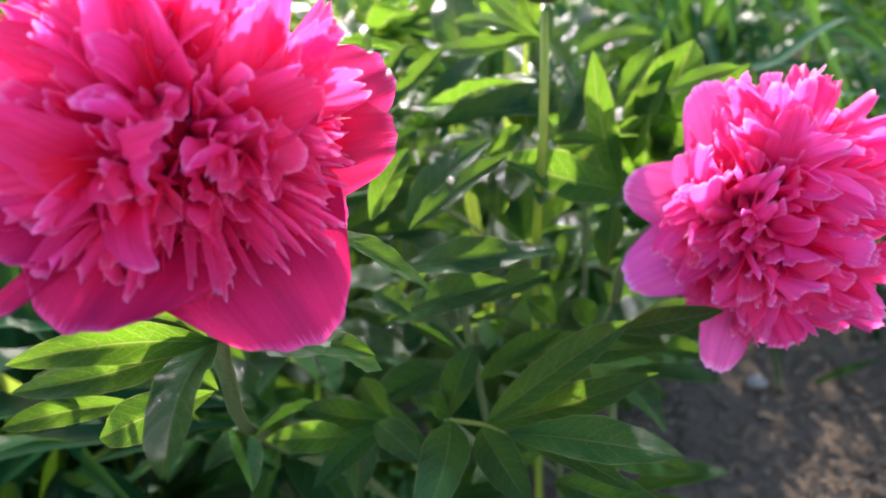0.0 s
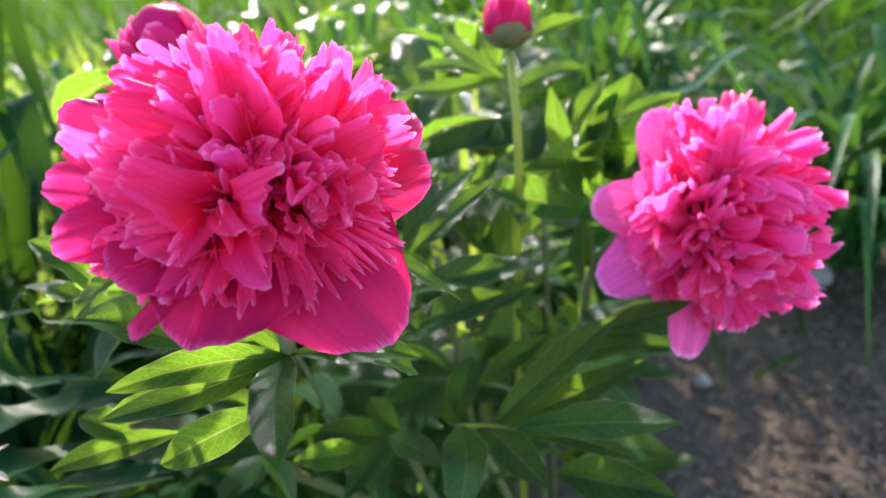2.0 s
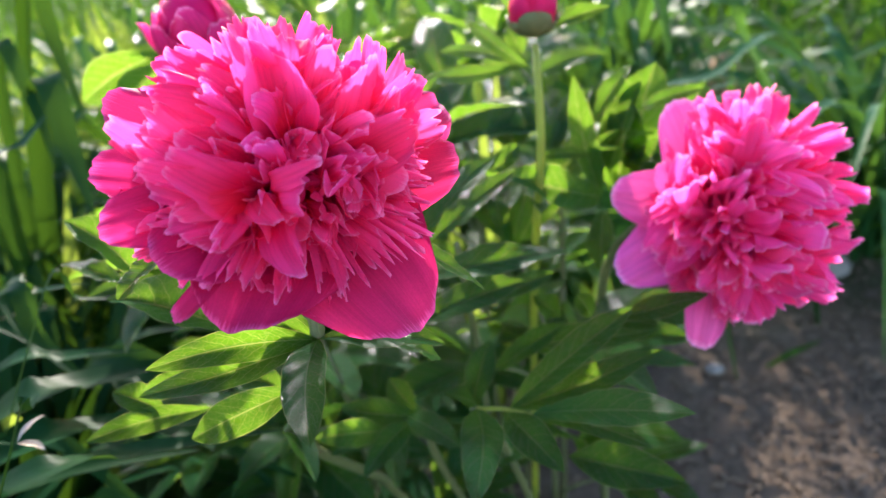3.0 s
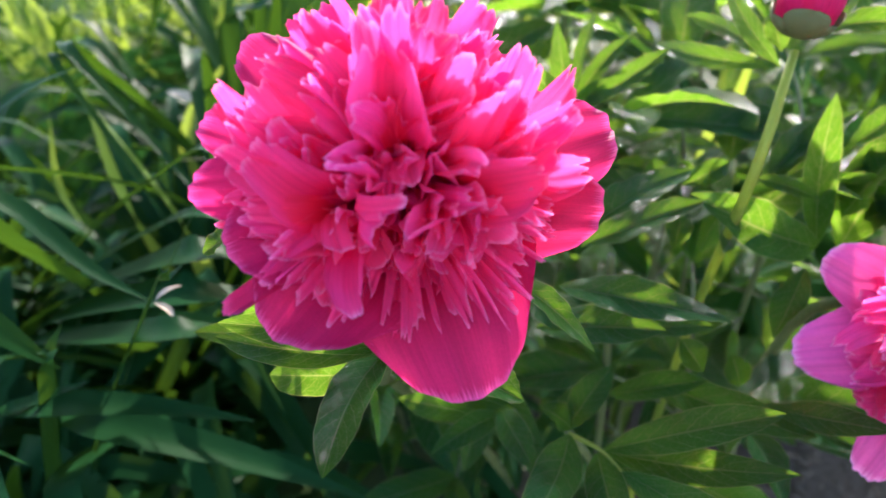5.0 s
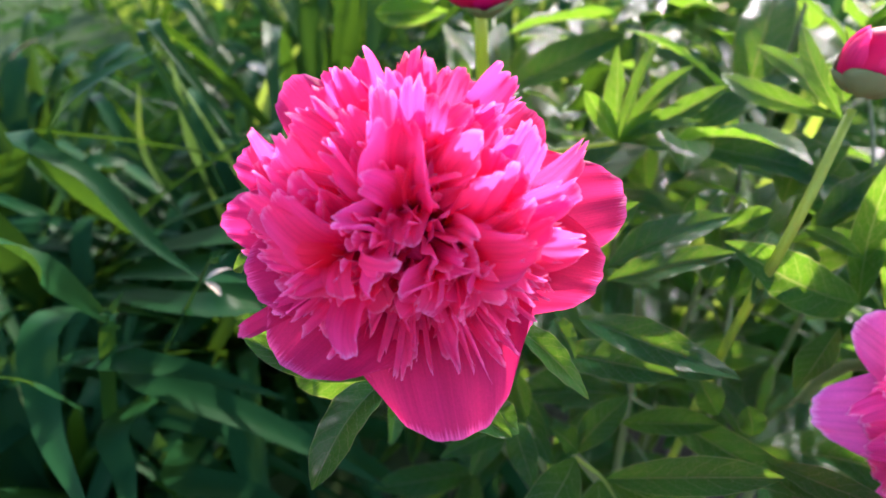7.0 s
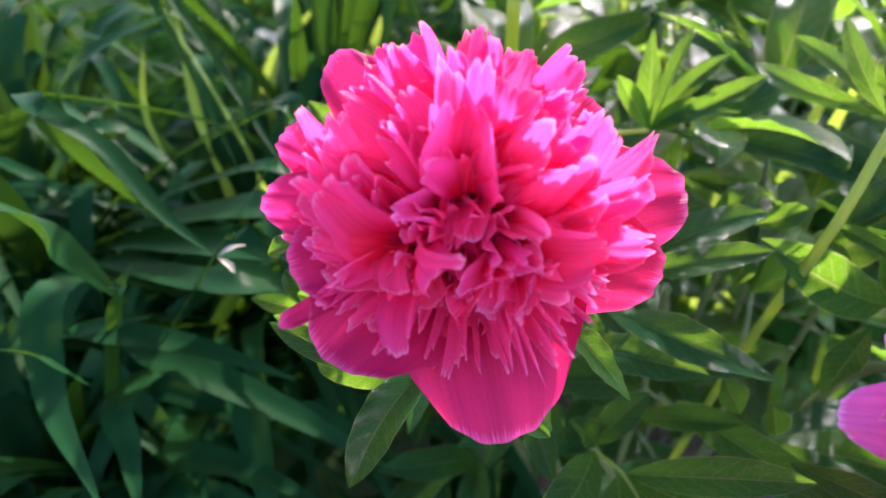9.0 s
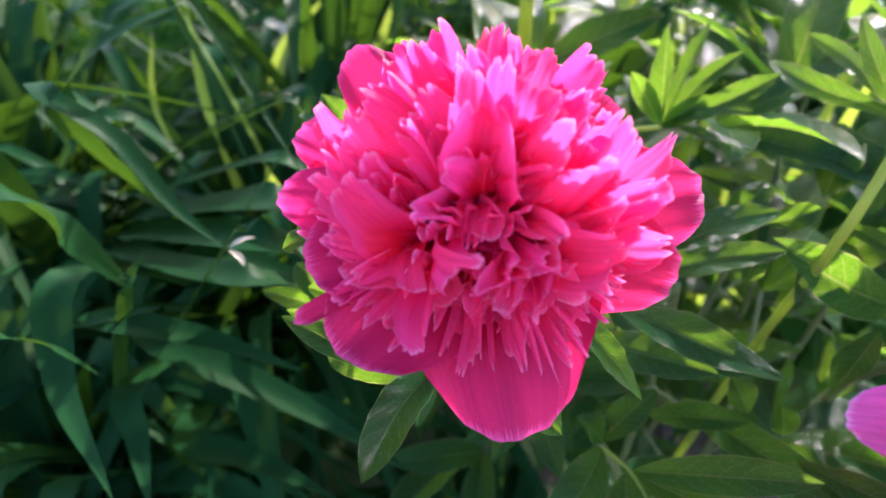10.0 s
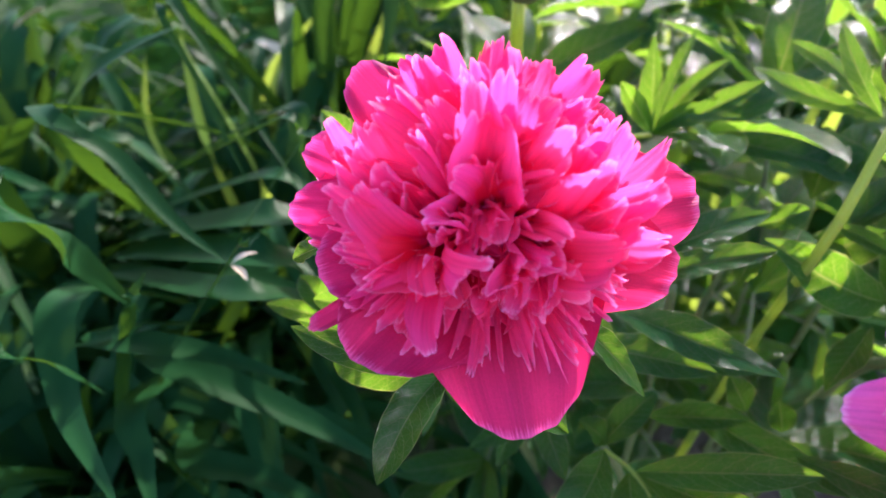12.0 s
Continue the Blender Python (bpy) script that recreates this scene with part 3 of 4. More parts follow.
# ---- the bloom further off ----
rB = random.Random(23)
far_peony = thing("flowering_peony", (0.06, 0.36, 0.0), "leaning peony shoot with a ragged pink flower above bare soil", "peony", "peony shoots")
B_FRAME = Matrix(((0.992, 0.100, 0.079, 0.0900), (0.022, 0.477, -0.879, 0.2640), (-0.126, 0.873, 0.471, 0.5180), (0, 0, 0, 1))) @ pose(0.006, 0, -0.018, 0, -24, 0)
bloom_b = head(far_peony, B_FRAME, "flower", "ragged double pink peony flower with pale outer petals")
HEART_B = (-0.13, -0.22, 1.0)
WHORLS_B = ((-8, -11, 54), (10, 22, 50), (-26, 4, 46), (8, -32, 44))
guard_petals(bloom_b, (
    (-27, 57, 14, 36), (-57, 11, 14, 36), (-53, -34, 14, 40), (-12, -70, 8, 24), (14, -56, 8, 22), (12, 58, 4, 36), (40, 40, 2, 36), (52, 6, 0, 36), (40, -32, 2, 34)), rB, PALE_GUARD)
key_petals(bloom_b, (
    (12, 64, 17, 12), (0, 56, 22, 12), (24, 58, 16, 10), (47, 37, 16, 13), (36, 46, 18, 8), (60, 8, 12, 9), (54, 20, 18, 10), (44, -34, 24, 10), (54, -12, 20, 9), (18, -54, 18, 13), (6, -48, 28, 13),
    (-28, 8, 42, 14), (-34, -6, 38, 12), (-34, -20, 34, 14), (-18, 26, 46, 15), (-6, 40, 40, 16), (14, 40, 38, 15), (32, 26, 36, 12), (-14, -34, 38, 15), (12, -30, 44, 17)), rB, WHORLS_B, PALE_PETAL)
frill(bloom_b, (0.000, -0.002, 0.054), 0.011, HEART_B, rise=0.6, curl=-0.04, cup=-0.5, ruffle=0.14, ragged=0.09, lobes=3, nu=17, nv=16, rnd=rB, material=PALE_PETAL)
frill(bloom_b, (-0.014, -0.012, 0.052), 0.012, HEART_B, rise=0.7, curl=-0.10, cup=0.6, ruffle=0.10, ragged=0.05, lobes=2, nu=17, nv=16, rnd=rB, material=PALE_PETAL)


def reach_b(x, y):
    return 1.0 - 0.42 * max(0.0, -x - 0.15) - 0.10 * max(0.0, -y - 0.4)


dome_petals(bloom_b, rB, 46, 0.0380, HEART_B, [HEART_B], 70, (0.011, 0.018), lambda x, y: 1.0, PALE_PETAL, strips_b)
dome_petals(bloom_b, rB, 270, 0.0580, HEART_B, WHORLS_B, 92, (0.009, 0.0165), reach_b, PALE_PETAL, strips_b)
petal_fringe(bloom_b, strips_b, PALE_PETAL)
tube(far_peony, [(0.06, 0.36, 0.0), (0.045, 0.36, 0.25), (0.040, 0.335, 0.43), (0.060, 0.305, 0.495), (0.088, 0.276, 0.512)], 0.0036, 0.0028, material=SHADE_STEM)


# Unseen leaflets added behind the bloom to keep sun off its outer petals.
for bx, by, bz, tx, ty, tz, w in ((0.070, 0.365, 0.500, 0.082, 0.384, 0.562, 0.034), (0.085, 0.360, 0.480, 0.115, 0.390, 0.545, 0.034), (0.055, 0.365, 0.480, 0.062, 0.390, 0.548, 0.030)):
    leaflet(far_peony, (bx, by, bz), (tx, ty, tz), w, 0, 0.08, 0.3)


# ---- buds ----
def bud(parent, at, radius, axis_tilt, label, sepals, loose=0):
    """A round bud: overlapping shut petals in a green cup of sepals; loose outer petals stand off it a little."""
    rnd = random.Random(round(at[0] * 1000) + 5)
    ob = lathe([(-0.95 * radius, 0.3 * radius), (-0.85 * radius, 0.62 * radius), (-0.5 * radius, 0.88 * radius), (-0.1 * radius, 0.93 * radius), (0.35 * radius, 0.86 * radius), (0.75 * radius, 0.55 * radius), (0.96 * radius, 0.12 * radius)],
               20, parent, "bud", BUDPETAL, label)
    ob.matrix_local = Matrix.Translation(Vector(at) - origin_of(parent)) @ axis_tilt
    for k in range(9):
        petal(ob, k * 74, 78, -38 - 5 * (k % 3), 2.25 * radius, (1.15 - 0.05 * k) * radius, r0=0.16 * radius, z0=-0.98 * radius - 0.01 * radius * (k % 2), cup=0.35, ruffle=0.02, ragged=0.03,
              power=0.8, material=BUDPETAL, nu=9, nv=12, rnd=rnd, square=0.5)
    for k in range(loose):
        petal(ob, k * 83 + 15, 80, -30 + 9 * (k % 3), (1.75 + 0.13 * (k % 4)) * radius, (0.95 + 0.1 * (k % 3)) * radius, r0=0.20 * radius, z0=-0.98 * radius, cup=0.45, ruffle=0.05, ragged=0.07,
              power=0.8, material=BUDPETAL, nu=15, nv=14, rnd=rnd, square=0.5)
    for phi, wide, tall in sepals:
        sep = petal(ob, phi, 84, 84 - 52 * tall, tall * radius, wide * radius, r0=0.16 * radius, z0=-1.12 * radius, cup=0.5, ruffle=0.0, ragged=0.01, power=1.0, material=CALYX, nu=13, nv=12, rnd=rnd, oval=True)
        sep.name = "sepal"
    return ob


bud_peony = thing("budding_peony", (-0.02, 0.36, 0.0), "upright peony shoot with a closed magenta bud in green sepals", "peony", "peony shoots")
bud(bud_peony, (0.0035, 0.330, 0.6125), 0.0130, pose(0, 0, 0, -8, 4, 0), "closed magenta bud in a green calyx", ((-88, 1.35, 1.62), (32, 1.3, 1.5), (152, 1.3, 1.45), (-150, 0.8, 1.2), (-30, 0.8, 1.15)))
tube(bud_peony, [(-0.02, 0.36, 0.0), (-0.012, 0.34, 0.25), (-0.006, 0.300, 0.46), (0.001, 0.289, 0.553), (0.003, 0.318, 0.596)], 0.0030, 0.0019)
rear_bud = thing("budding_peony", (-0.19, 0.40, 0.0), "peony shoot with a plump magenta bud starting to open", "peony", "peony shoots")
bud(rear_bud, (-0.167, 0.314, 0.624), 0.0215, pose(0, 0, 0, 10, -6, 0), "plump magenta bud, petals loosening at the top", ((-60, 1.1, 1.0), (60, 1.1, 1.1), (180, 1.1, 1.0)), 11)
tube(rear_bud, [(-0.19, 0.40, 0.0), (-0.182, 0.38, 0.25), (-0.172, 0.335, 0.50), (-0.167, 0.314, 0.603)], 0.0045, 0.0032)

# ---- leafy shoots without blooms ----
leafy_shoot = thing("leafy_peony_shoot", (0.0, 0.34, 0.0), "peony shoot with glossy dark green lance-shaped leaflets", "peony leaves", "leafy peony shoots")
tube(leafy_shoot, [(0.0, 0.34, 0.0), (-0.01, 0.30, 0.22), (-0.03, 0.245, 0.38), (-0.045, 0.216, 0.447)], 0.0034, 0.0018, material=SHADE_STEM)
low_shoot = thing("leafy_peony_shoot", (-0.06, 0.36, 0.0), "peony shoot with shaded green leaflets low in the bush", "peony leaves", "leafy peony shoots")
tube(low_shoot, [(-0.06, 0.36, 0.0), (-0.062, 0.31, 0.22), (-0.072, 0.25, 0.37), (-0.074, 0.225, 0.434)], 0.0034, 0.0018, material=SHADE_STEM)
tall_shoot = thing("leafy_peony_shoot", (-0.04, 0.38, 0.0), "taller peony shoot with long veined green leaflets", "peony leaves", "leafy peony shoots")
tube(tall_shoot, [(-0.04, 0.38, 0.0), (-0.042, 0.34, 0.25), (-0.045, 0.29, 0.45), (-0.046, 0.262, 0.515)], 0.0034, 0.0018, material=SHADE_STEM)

arching_clump = thing("daylily_clump", (0.42, 0.72, 0.0), "few long arching strap leaves coloured a sunlit green", "daylily", "daylily clumps")

# ---- daylily straps beside the peonies ----
daylily_clump = thing("daylily_clump", (-0.46, 0.34, 0.0), "dense clump of long arching dark green strap leaves", "daylily", "daylily clumps")
# the near bloom's own leaves, in a fan below it
leaflet(near_peony, (-0.082, 0.133, 0.560), (-0.127, 0.116, 0.567), 0.0105, -54, 0.10, 0.22)
leaflet(near_peony, (-0.082, 0.133, 0.560), (-0.137, 0.121, 0.553), 0.0105, -34, 0.08, 0.30)
leaflet(near_peony, (-0.082, 0.133, 0.560), (-0.077, 0.093, 0.557), 0.0134, 0, 0.12, 0.25)
leaflet(near_peony, (-0.082, 0.133, 0.560), (-0.045, 0.144, 0.546), 0.0125, 5, 0.08, 0.25)
leaflet(near_peony, (-0.082, 0.133, 0.560), (-0.110, 0.140, 0.564), 0.0095, -34, 0.1, 0.40)
leaflet(near_peony, (-0.061, 0.156, 0.580), (-0.031, 0.167, 0.550), 0.0100, 14, 0.05, 0.2)
leaflet(near_peony, (-0.066, 0.154, 0.541), (-0.049, 0.158, 0.528), 0.0114, 0, 0.08, 0.25)
leaflet(near_peony, (-0.082, 0.136, 0.559), (-0.111, 0.144, 0.561), 0.0114, -15, 0.1, 0.5)
leaflet(near_peony, (-0.127, 0.175, 0.533), (-0.175, 0.177, 0.554), 0.0218, -18, 0.1, 0.6)
leaflet(near_peony, (-0.117, 0.128, 0.596), (-0.128, 0.119, 0.589), 0.0102, 0, 0.05, 0.25)
leaflet(near_peony, (-0.173, 0.198, 0.550), (-0.198, 0.204, 0.576), 0.0162, -10, 0.1, 0.5)
leaflet(near_peony, (-0.177, 0.194, 0.549), (-0.201, 0.195, 0.561), 0.0104, 0, 0.1, 0.25)
leaflet(near_peony, (-0.096, 0.143, 0.533), (-0.140, 0.140, 0.515), 0.0140, -54, 0.1, 0.20)
leaflet(near_peony, (-0.112, 0.166, 0.511), (-0.135, 0.171, 0.516), 0.0131, -20, 0.1, 0.5)
leaflet(near_peony, (-0.144, 0.165, 0.506), (-0.190, 0.151, 0.506), 0.0100, -50, 0.1, 0.25)
leaflet(near_peony, (-0.161, 0.162, 0.508), (-0.180, 0.164, 0.519), 0.0115, -20, 0.1, 0.5)
leaflet(near_peony, (-0.140, 0.163, 0.527), (-0.161, 0.153, 0.525), 0.0100, -46, 0.1, 0.25)
# leafy shoots between the two blooms
leaflet(leafy_shoot, (-0.027, 0.208, 0.452), (0.031, 0.211, 0.505), 0.0160, 27, 0.07, 0.22)
leaflet(leafy_shoot, (-0.026, 0.208, 0.452), (0.041, 0.201, 0.488), 0.0150, 29, 0.06, 0.22)
leaflet(leafy_shoot, (-0.017, 0.194, 0.462), (0.041, 0.155, 0.496), 0.0165, 22, 0.05, 0.22)
leaflet(leafy_shoot, (-0.017, 0.195, 0.460), (0.027, 0.157, 0.477), 0.0105, 30, 0.05, 0.22)
leaflet(leafy_shoot, (-0.029, 0.207, 0.451), (-0.007, 0.160, 0.463), 0.0165, 21, 0.08, 0.22)
leaflet(leafy_shoot, (-0.043, 0.212, 0.450), (-0.043, 0.142, 0.469), 0.0190, 1, 0.08, 0.22)
leaflet(leafy_shoot, (-0.045, 0.215, 0.448), (-0.034, 0.246, 0.465), 0.0150, 13, 0.08, 0.25)
leaflet(leafy_shoot, (-0.045, 0.216, 0.447), (-0.048, 0.234, 0.457), 0.0105, -30, 0.05, 0.25)
leaflet(leafy_shoot, (-0.043, 0.216, 0.449), (-0.058, 0.212, 0.461), 0.0130, -10, 0.05, 0.25)
tube(leafy_shoot, [(-0.043, 0.212, 0.450), (-0.028, 0.208, 0.452), (-0.016, 0.194, 0.461)], 0.0011, 0.0009, "leaf_stalk")
leaflet(low_shoot, (-0.088, 0.211, 0.440), (-0.117, 0.189, 0.461), 0.0135, -56, 0.08, 0.18)
leaflet(low_shoot, (-0.076, 0.228, 0.436), (-0.090, 0.239, 0.450), 0.0135, -40, 0.08, 0.30)
leaflet(low_shoot, (-0.079, 0.219, 0.436), (-0.095, 0.177, 0.447), 0.0130, -40, 0.08, 0.30)
leaflet(low_shoot, (-0.079, 0.218, 0.442), (-0.050, 0.185, 0.454), 0.0140, 18, 0.10, 0.20)
leaflet(low_shoot, (-0.075, 0.227, 0.434), (-0.112, 0.216, 0.453), 0.0150, -34, 0.05, 0.25)
leaflet(low_shoot, (-0.133, 0.192, 0.464), (-0.109, 0.159, 0.467), 0.0120, -40, 0.08, 0.40)
leaflet(low_shoot, (-0.085, 0.221, 0.435), (-0.114, 0.194, 0.444), 0.0140, -20, 0.08, 0.25)
tube(low_shoot, [(-0.074, 0.225, 0.434), (-0.079, 0.222, 0.435), (-0.088, 0.211, 0.440)], 0.0010, 0.0008, "leaf_stalk")
leaflet(low_shoot, (0.001, 0.210, 0.415), (0.052, 0.187, 0.419), 0.0222, 24, 0.08, 0.25)
leaflet(low_shoot, (-0.023, 0.267, 0.444), (0.051, 0.238, 0.470), 0.0183, 33, 0.05, 0.25)
leaflet(low_shoot, (-0.034, 0.250, 0.440), (0.007, 0.256, 0.465), 0.0153, 14, 0.05, 0.25)
leaflet(tall_shoot, (-0.060, 0.230, 0.517), (0.006, 0.226, 0.527), 0.0172, 18, 0.1, 0.25)
leaflet(tall_shoot, (-0.067, 0.226, 0.494), (-0.015, 0.227, 0.513), 0.0192, 17, 0.1, 0.25)
leaflet(tall_shoot, (-0.057, 0.248, 0.526), (-0.014, 0.267, 0.550), 0.0155, 9, 0.06, 0.25)
leaflet(tall_shoot, (-0.061, 0.258, 0.524), (-0.023, 0.298, 0.546), 0.0205, 4, 0.06, 0.25)
leaflet(tall_shoot, (-0.073, 0.248, 0.531), (-0.057, 0.272, 0.554), 0.0130, 22, 0.06, 0.25)
leaflet(tall_shoot, (-0.075, 0.240, 0.499), (-0.055, 0.221, 0.502), 0.0119, 32, 0.06, 0.25)
leaflet(tall_shoot, (-0.037, 0.256, 0.480), (0.002, 0.255, 0.498), 0.0129, 20, 0.06, 0.25)
leaflet(tall_shoot, (0.004, 0.258, 0.467), (-0.009, 0.262, 0.479), 0.0134, -36, 0.1, 0.25)
leaflet(tall_shoot, (0.020, 0.256, 0.467), (0.013, 0.260, 0.480), 0.0125, -33, 0.1, 0.25)
leaflet(tall_shoot, (-0.039, 0.294, 0.526), (-0.034, 0.323, 0.542), 0.0155, 10, 0.05, 0.25)
leaflet(tall_shoot, (-0.023, 0.295, 0.504), (-0.024, 0.311, 0.514), 0.0126, -4, 0.05, 0.25)
leaflet(tall_shoot, (-0.026, 0.299, 0.536), (-0.009, 0.313, 0.545), 0.0116, 35, 0.05, 0.25)
leaflet(far_peony, (0.040, 0.336, 0.497), (0.027, 0.354, 0.568), 0.0159, -23, 0.06, 0.25)
leaflet(far_peony, (0.039, 0.366, 0.530), (0.064, 0.366, 0.569), 0.0144, 20, 0.06, 0.25)
leaflet(far_peony, (0.043, 0.371, 0.517), (0.072, 0.378, 0.553), 0.0149, 42, 0.06, 0.25)
leaflet(far_peony, (0.050, 0.363, 0.500), (0.064, 0.367, 0.546), 0.0264, 1, 0.06, 0.25)
leaflet(far_peony, (0.062, 0.341, 0.547), (0.086, 0.305, 0.569), 0.0091, 63, 0.06, 0.25)
leaflet(far_peony, (0.040, 0.336, 0.497), (-0.020, 0.280, 0.544), 0.0234, -61, 0.08, 0.25)
leaflet(far_peony, (0.034, 0.302, 0.506), (0.028, 0.273, 0.485), 0.0156, 30, 0.04, 0.25)
leaflet(far_peony, (0.030, 0.237, 0.479), (0.069, 0.228, 0.496), 0.0117, 36, 0.08, 0.25)
leaflet(far_peony, (0.027, 0.241, 0.474), (0.048, 0.232, 0.477), 0.0103, 38, 0.05, 0.25)
leaflet(far_peony, (0.014, 0.345, 0.523), (0.042, 0.374, 0.555), 0.0149, -4, 0.08, 0.25)
leaflet(far_peony, (0.010, 0.341, 0.525), (0.032, 0.385, 0.550), 0.0171, -2, 0.06, 0.25)
leaflet(far_peony, (0.005, 0.337, 0.527), (0.031, 0.320, 0.532), 0.0086, 49, 0.08, 0.25)
leaflet(far_peony, (0.008, 0.345, 0.520), (0.025, 0.360, 0.537), 0.0140, 0, 0.06, 0.25)
leaflet(far_peony, (0.059, 0.362, 0.503), (0.073, 0.363, 0.511), 0.0186, 21, 0.05, 0.25)
leaflet(far_peony, (-0.009, 0.376, 0.513), (-0.018, 0.425, 0.533), 0.0234, -12, 0.05, 0.25)
leaflet(far_peony, (-0.002, 0.387, 0.516), (0.000, 0.436, 0.536), 0.0199, -1, 0.05, 0.25)
leaflet(bud_peony, (0.001, 0.352, 0.577), (-0.064, 0.401, 0.564), 0.0115, -58, 0.08, 0.25)
leaflet(bud_peony, (0.001, 0.352, 0.577), (-0.033, 0.400, 0.598), 0.0100, -48, 0.05, 0.25)
leaflet(bud_peony, (0.001, 0.353, 0.577), (-0.054, 0.425, 0.574), 0.0090, -55, 0.05, 0.25)
leaflet(bud_peony, (-0.001, 0.355, 0.583), (-0.008, 0.369, 0.597), 0.0123, -12, 0.05, 0.25)
leaflet(bud_peony, (0.010, 0.355, 0.593), (0.045, 0.339, 0.607), 0.0118, 40, 0.06, 0.25)
leaflet(bud_peony, (-0.000, 0.356, 0.597), (-0.012, 0.352, 0.616), 0.0079, -52, 0.06, 0.25)
leaflet(bud_peony, (0.019, 0.362, 0.598), (0.031, 0.368, 0.615), 0.0075, 1, 0.06, 0.25)
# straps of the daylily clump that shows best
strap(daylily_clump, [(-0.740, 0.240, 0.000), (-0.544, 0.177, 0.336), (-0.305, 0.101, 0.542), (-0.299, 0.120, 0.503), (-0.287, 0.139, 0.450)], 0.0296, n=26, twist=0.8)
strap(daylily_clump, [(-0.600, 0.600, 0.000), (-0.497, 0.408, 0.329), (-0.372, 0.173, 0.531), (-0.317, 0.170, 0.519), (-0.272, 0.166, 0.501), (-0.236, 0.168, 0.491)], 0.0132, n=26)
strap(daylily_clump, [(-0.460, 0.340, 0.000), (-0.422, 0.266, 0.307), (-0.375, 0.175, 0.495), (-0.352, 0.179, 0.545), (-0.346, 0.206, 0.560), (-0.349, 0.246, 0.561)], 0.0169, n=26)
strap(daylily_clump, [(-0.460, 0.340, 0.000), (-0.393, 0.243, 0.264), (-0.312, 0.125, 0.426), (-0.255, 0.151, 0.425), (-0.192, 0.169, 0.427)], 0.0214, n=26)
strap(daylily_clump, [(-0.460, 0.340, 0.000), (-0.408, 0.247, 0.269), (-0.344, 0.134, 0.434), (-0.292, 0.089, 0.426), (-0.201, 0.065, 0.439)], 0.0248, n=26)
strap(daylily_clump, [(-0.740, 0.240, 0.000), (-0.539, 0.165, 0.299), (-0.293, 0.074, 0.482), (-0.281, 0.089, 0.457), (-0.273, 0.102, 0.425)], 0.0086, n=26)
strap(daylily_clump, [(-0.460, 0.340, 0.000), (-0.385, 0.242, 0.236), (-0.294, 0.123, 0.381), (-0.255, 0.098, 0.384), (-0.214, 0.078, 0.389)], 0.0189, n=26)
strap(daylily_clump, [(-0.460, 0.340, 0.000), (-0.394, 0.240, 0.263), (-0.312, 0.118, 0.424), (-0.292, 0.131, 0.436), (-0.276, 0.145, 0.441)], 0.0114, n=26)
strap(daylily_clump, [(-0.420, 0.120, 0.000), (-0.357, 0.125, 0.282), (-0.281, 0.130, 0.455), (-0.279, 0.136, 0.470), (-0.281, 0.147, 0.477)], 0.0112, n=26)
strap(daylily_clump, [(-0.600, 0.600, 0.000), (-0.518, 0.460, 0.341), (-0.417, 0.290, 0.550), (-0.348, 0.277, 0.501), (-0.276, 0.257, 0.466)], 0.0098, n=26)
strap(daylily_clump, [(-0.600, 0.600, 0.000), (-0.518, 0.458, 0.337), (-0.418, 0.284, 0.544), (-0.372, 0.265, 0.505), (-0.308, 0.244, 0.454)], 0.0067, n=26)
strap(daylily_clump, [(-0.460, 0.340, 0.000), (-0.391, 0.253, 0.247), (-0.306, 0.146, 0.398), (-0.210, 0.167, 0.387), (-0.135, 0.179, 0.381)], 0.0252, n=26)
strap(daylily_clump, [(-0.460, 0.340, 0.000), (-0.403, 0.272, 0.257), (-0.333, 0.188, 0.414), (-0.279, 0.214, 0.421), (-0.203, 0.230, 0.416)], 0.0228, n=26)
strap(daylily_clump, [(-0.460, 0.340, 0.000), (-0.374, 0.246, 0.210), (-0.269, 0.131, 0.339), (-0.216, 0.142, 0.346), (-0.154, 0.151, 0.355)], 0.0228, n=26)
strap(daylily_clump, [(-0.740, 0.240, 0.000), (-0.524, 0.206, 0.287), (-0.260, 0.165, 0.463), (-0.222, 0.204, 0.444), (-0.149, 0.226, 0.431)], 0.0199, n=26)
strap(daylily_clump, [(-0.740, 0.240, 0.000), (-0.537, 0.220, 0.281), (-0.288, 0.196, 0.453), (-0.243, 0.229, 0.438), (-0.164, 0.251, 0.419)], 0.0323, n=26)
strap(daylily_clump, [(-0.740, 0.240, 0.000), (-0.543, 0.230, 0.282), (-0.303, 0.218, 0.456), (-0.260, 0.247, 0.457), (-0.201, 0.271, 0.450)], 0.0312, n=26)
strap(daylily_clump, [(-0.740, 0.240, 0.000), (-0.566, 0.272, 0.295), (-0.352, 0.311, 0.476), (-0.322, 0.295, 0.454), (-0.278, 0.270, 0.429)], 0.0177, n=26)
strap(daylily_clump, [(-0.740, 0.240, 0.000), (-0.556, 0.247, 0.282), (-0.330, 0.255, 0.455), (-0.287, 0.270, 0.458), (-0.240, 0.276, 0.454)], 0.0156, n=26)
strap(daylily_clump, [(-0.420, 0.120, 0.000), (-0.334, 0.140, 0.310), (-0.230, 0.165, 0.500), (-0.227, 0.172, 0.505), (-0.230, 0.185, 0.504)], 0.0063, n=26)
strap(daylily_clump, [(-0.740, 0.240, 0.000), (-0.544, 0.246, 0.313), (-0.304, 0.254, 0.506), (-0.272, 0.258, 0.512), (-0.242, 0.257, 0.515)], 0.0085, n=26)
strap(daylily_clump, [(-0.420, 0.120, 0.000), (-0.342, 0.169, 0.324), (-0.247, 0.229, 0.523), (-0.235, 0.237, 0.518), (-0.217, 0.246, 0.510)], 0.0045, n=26)
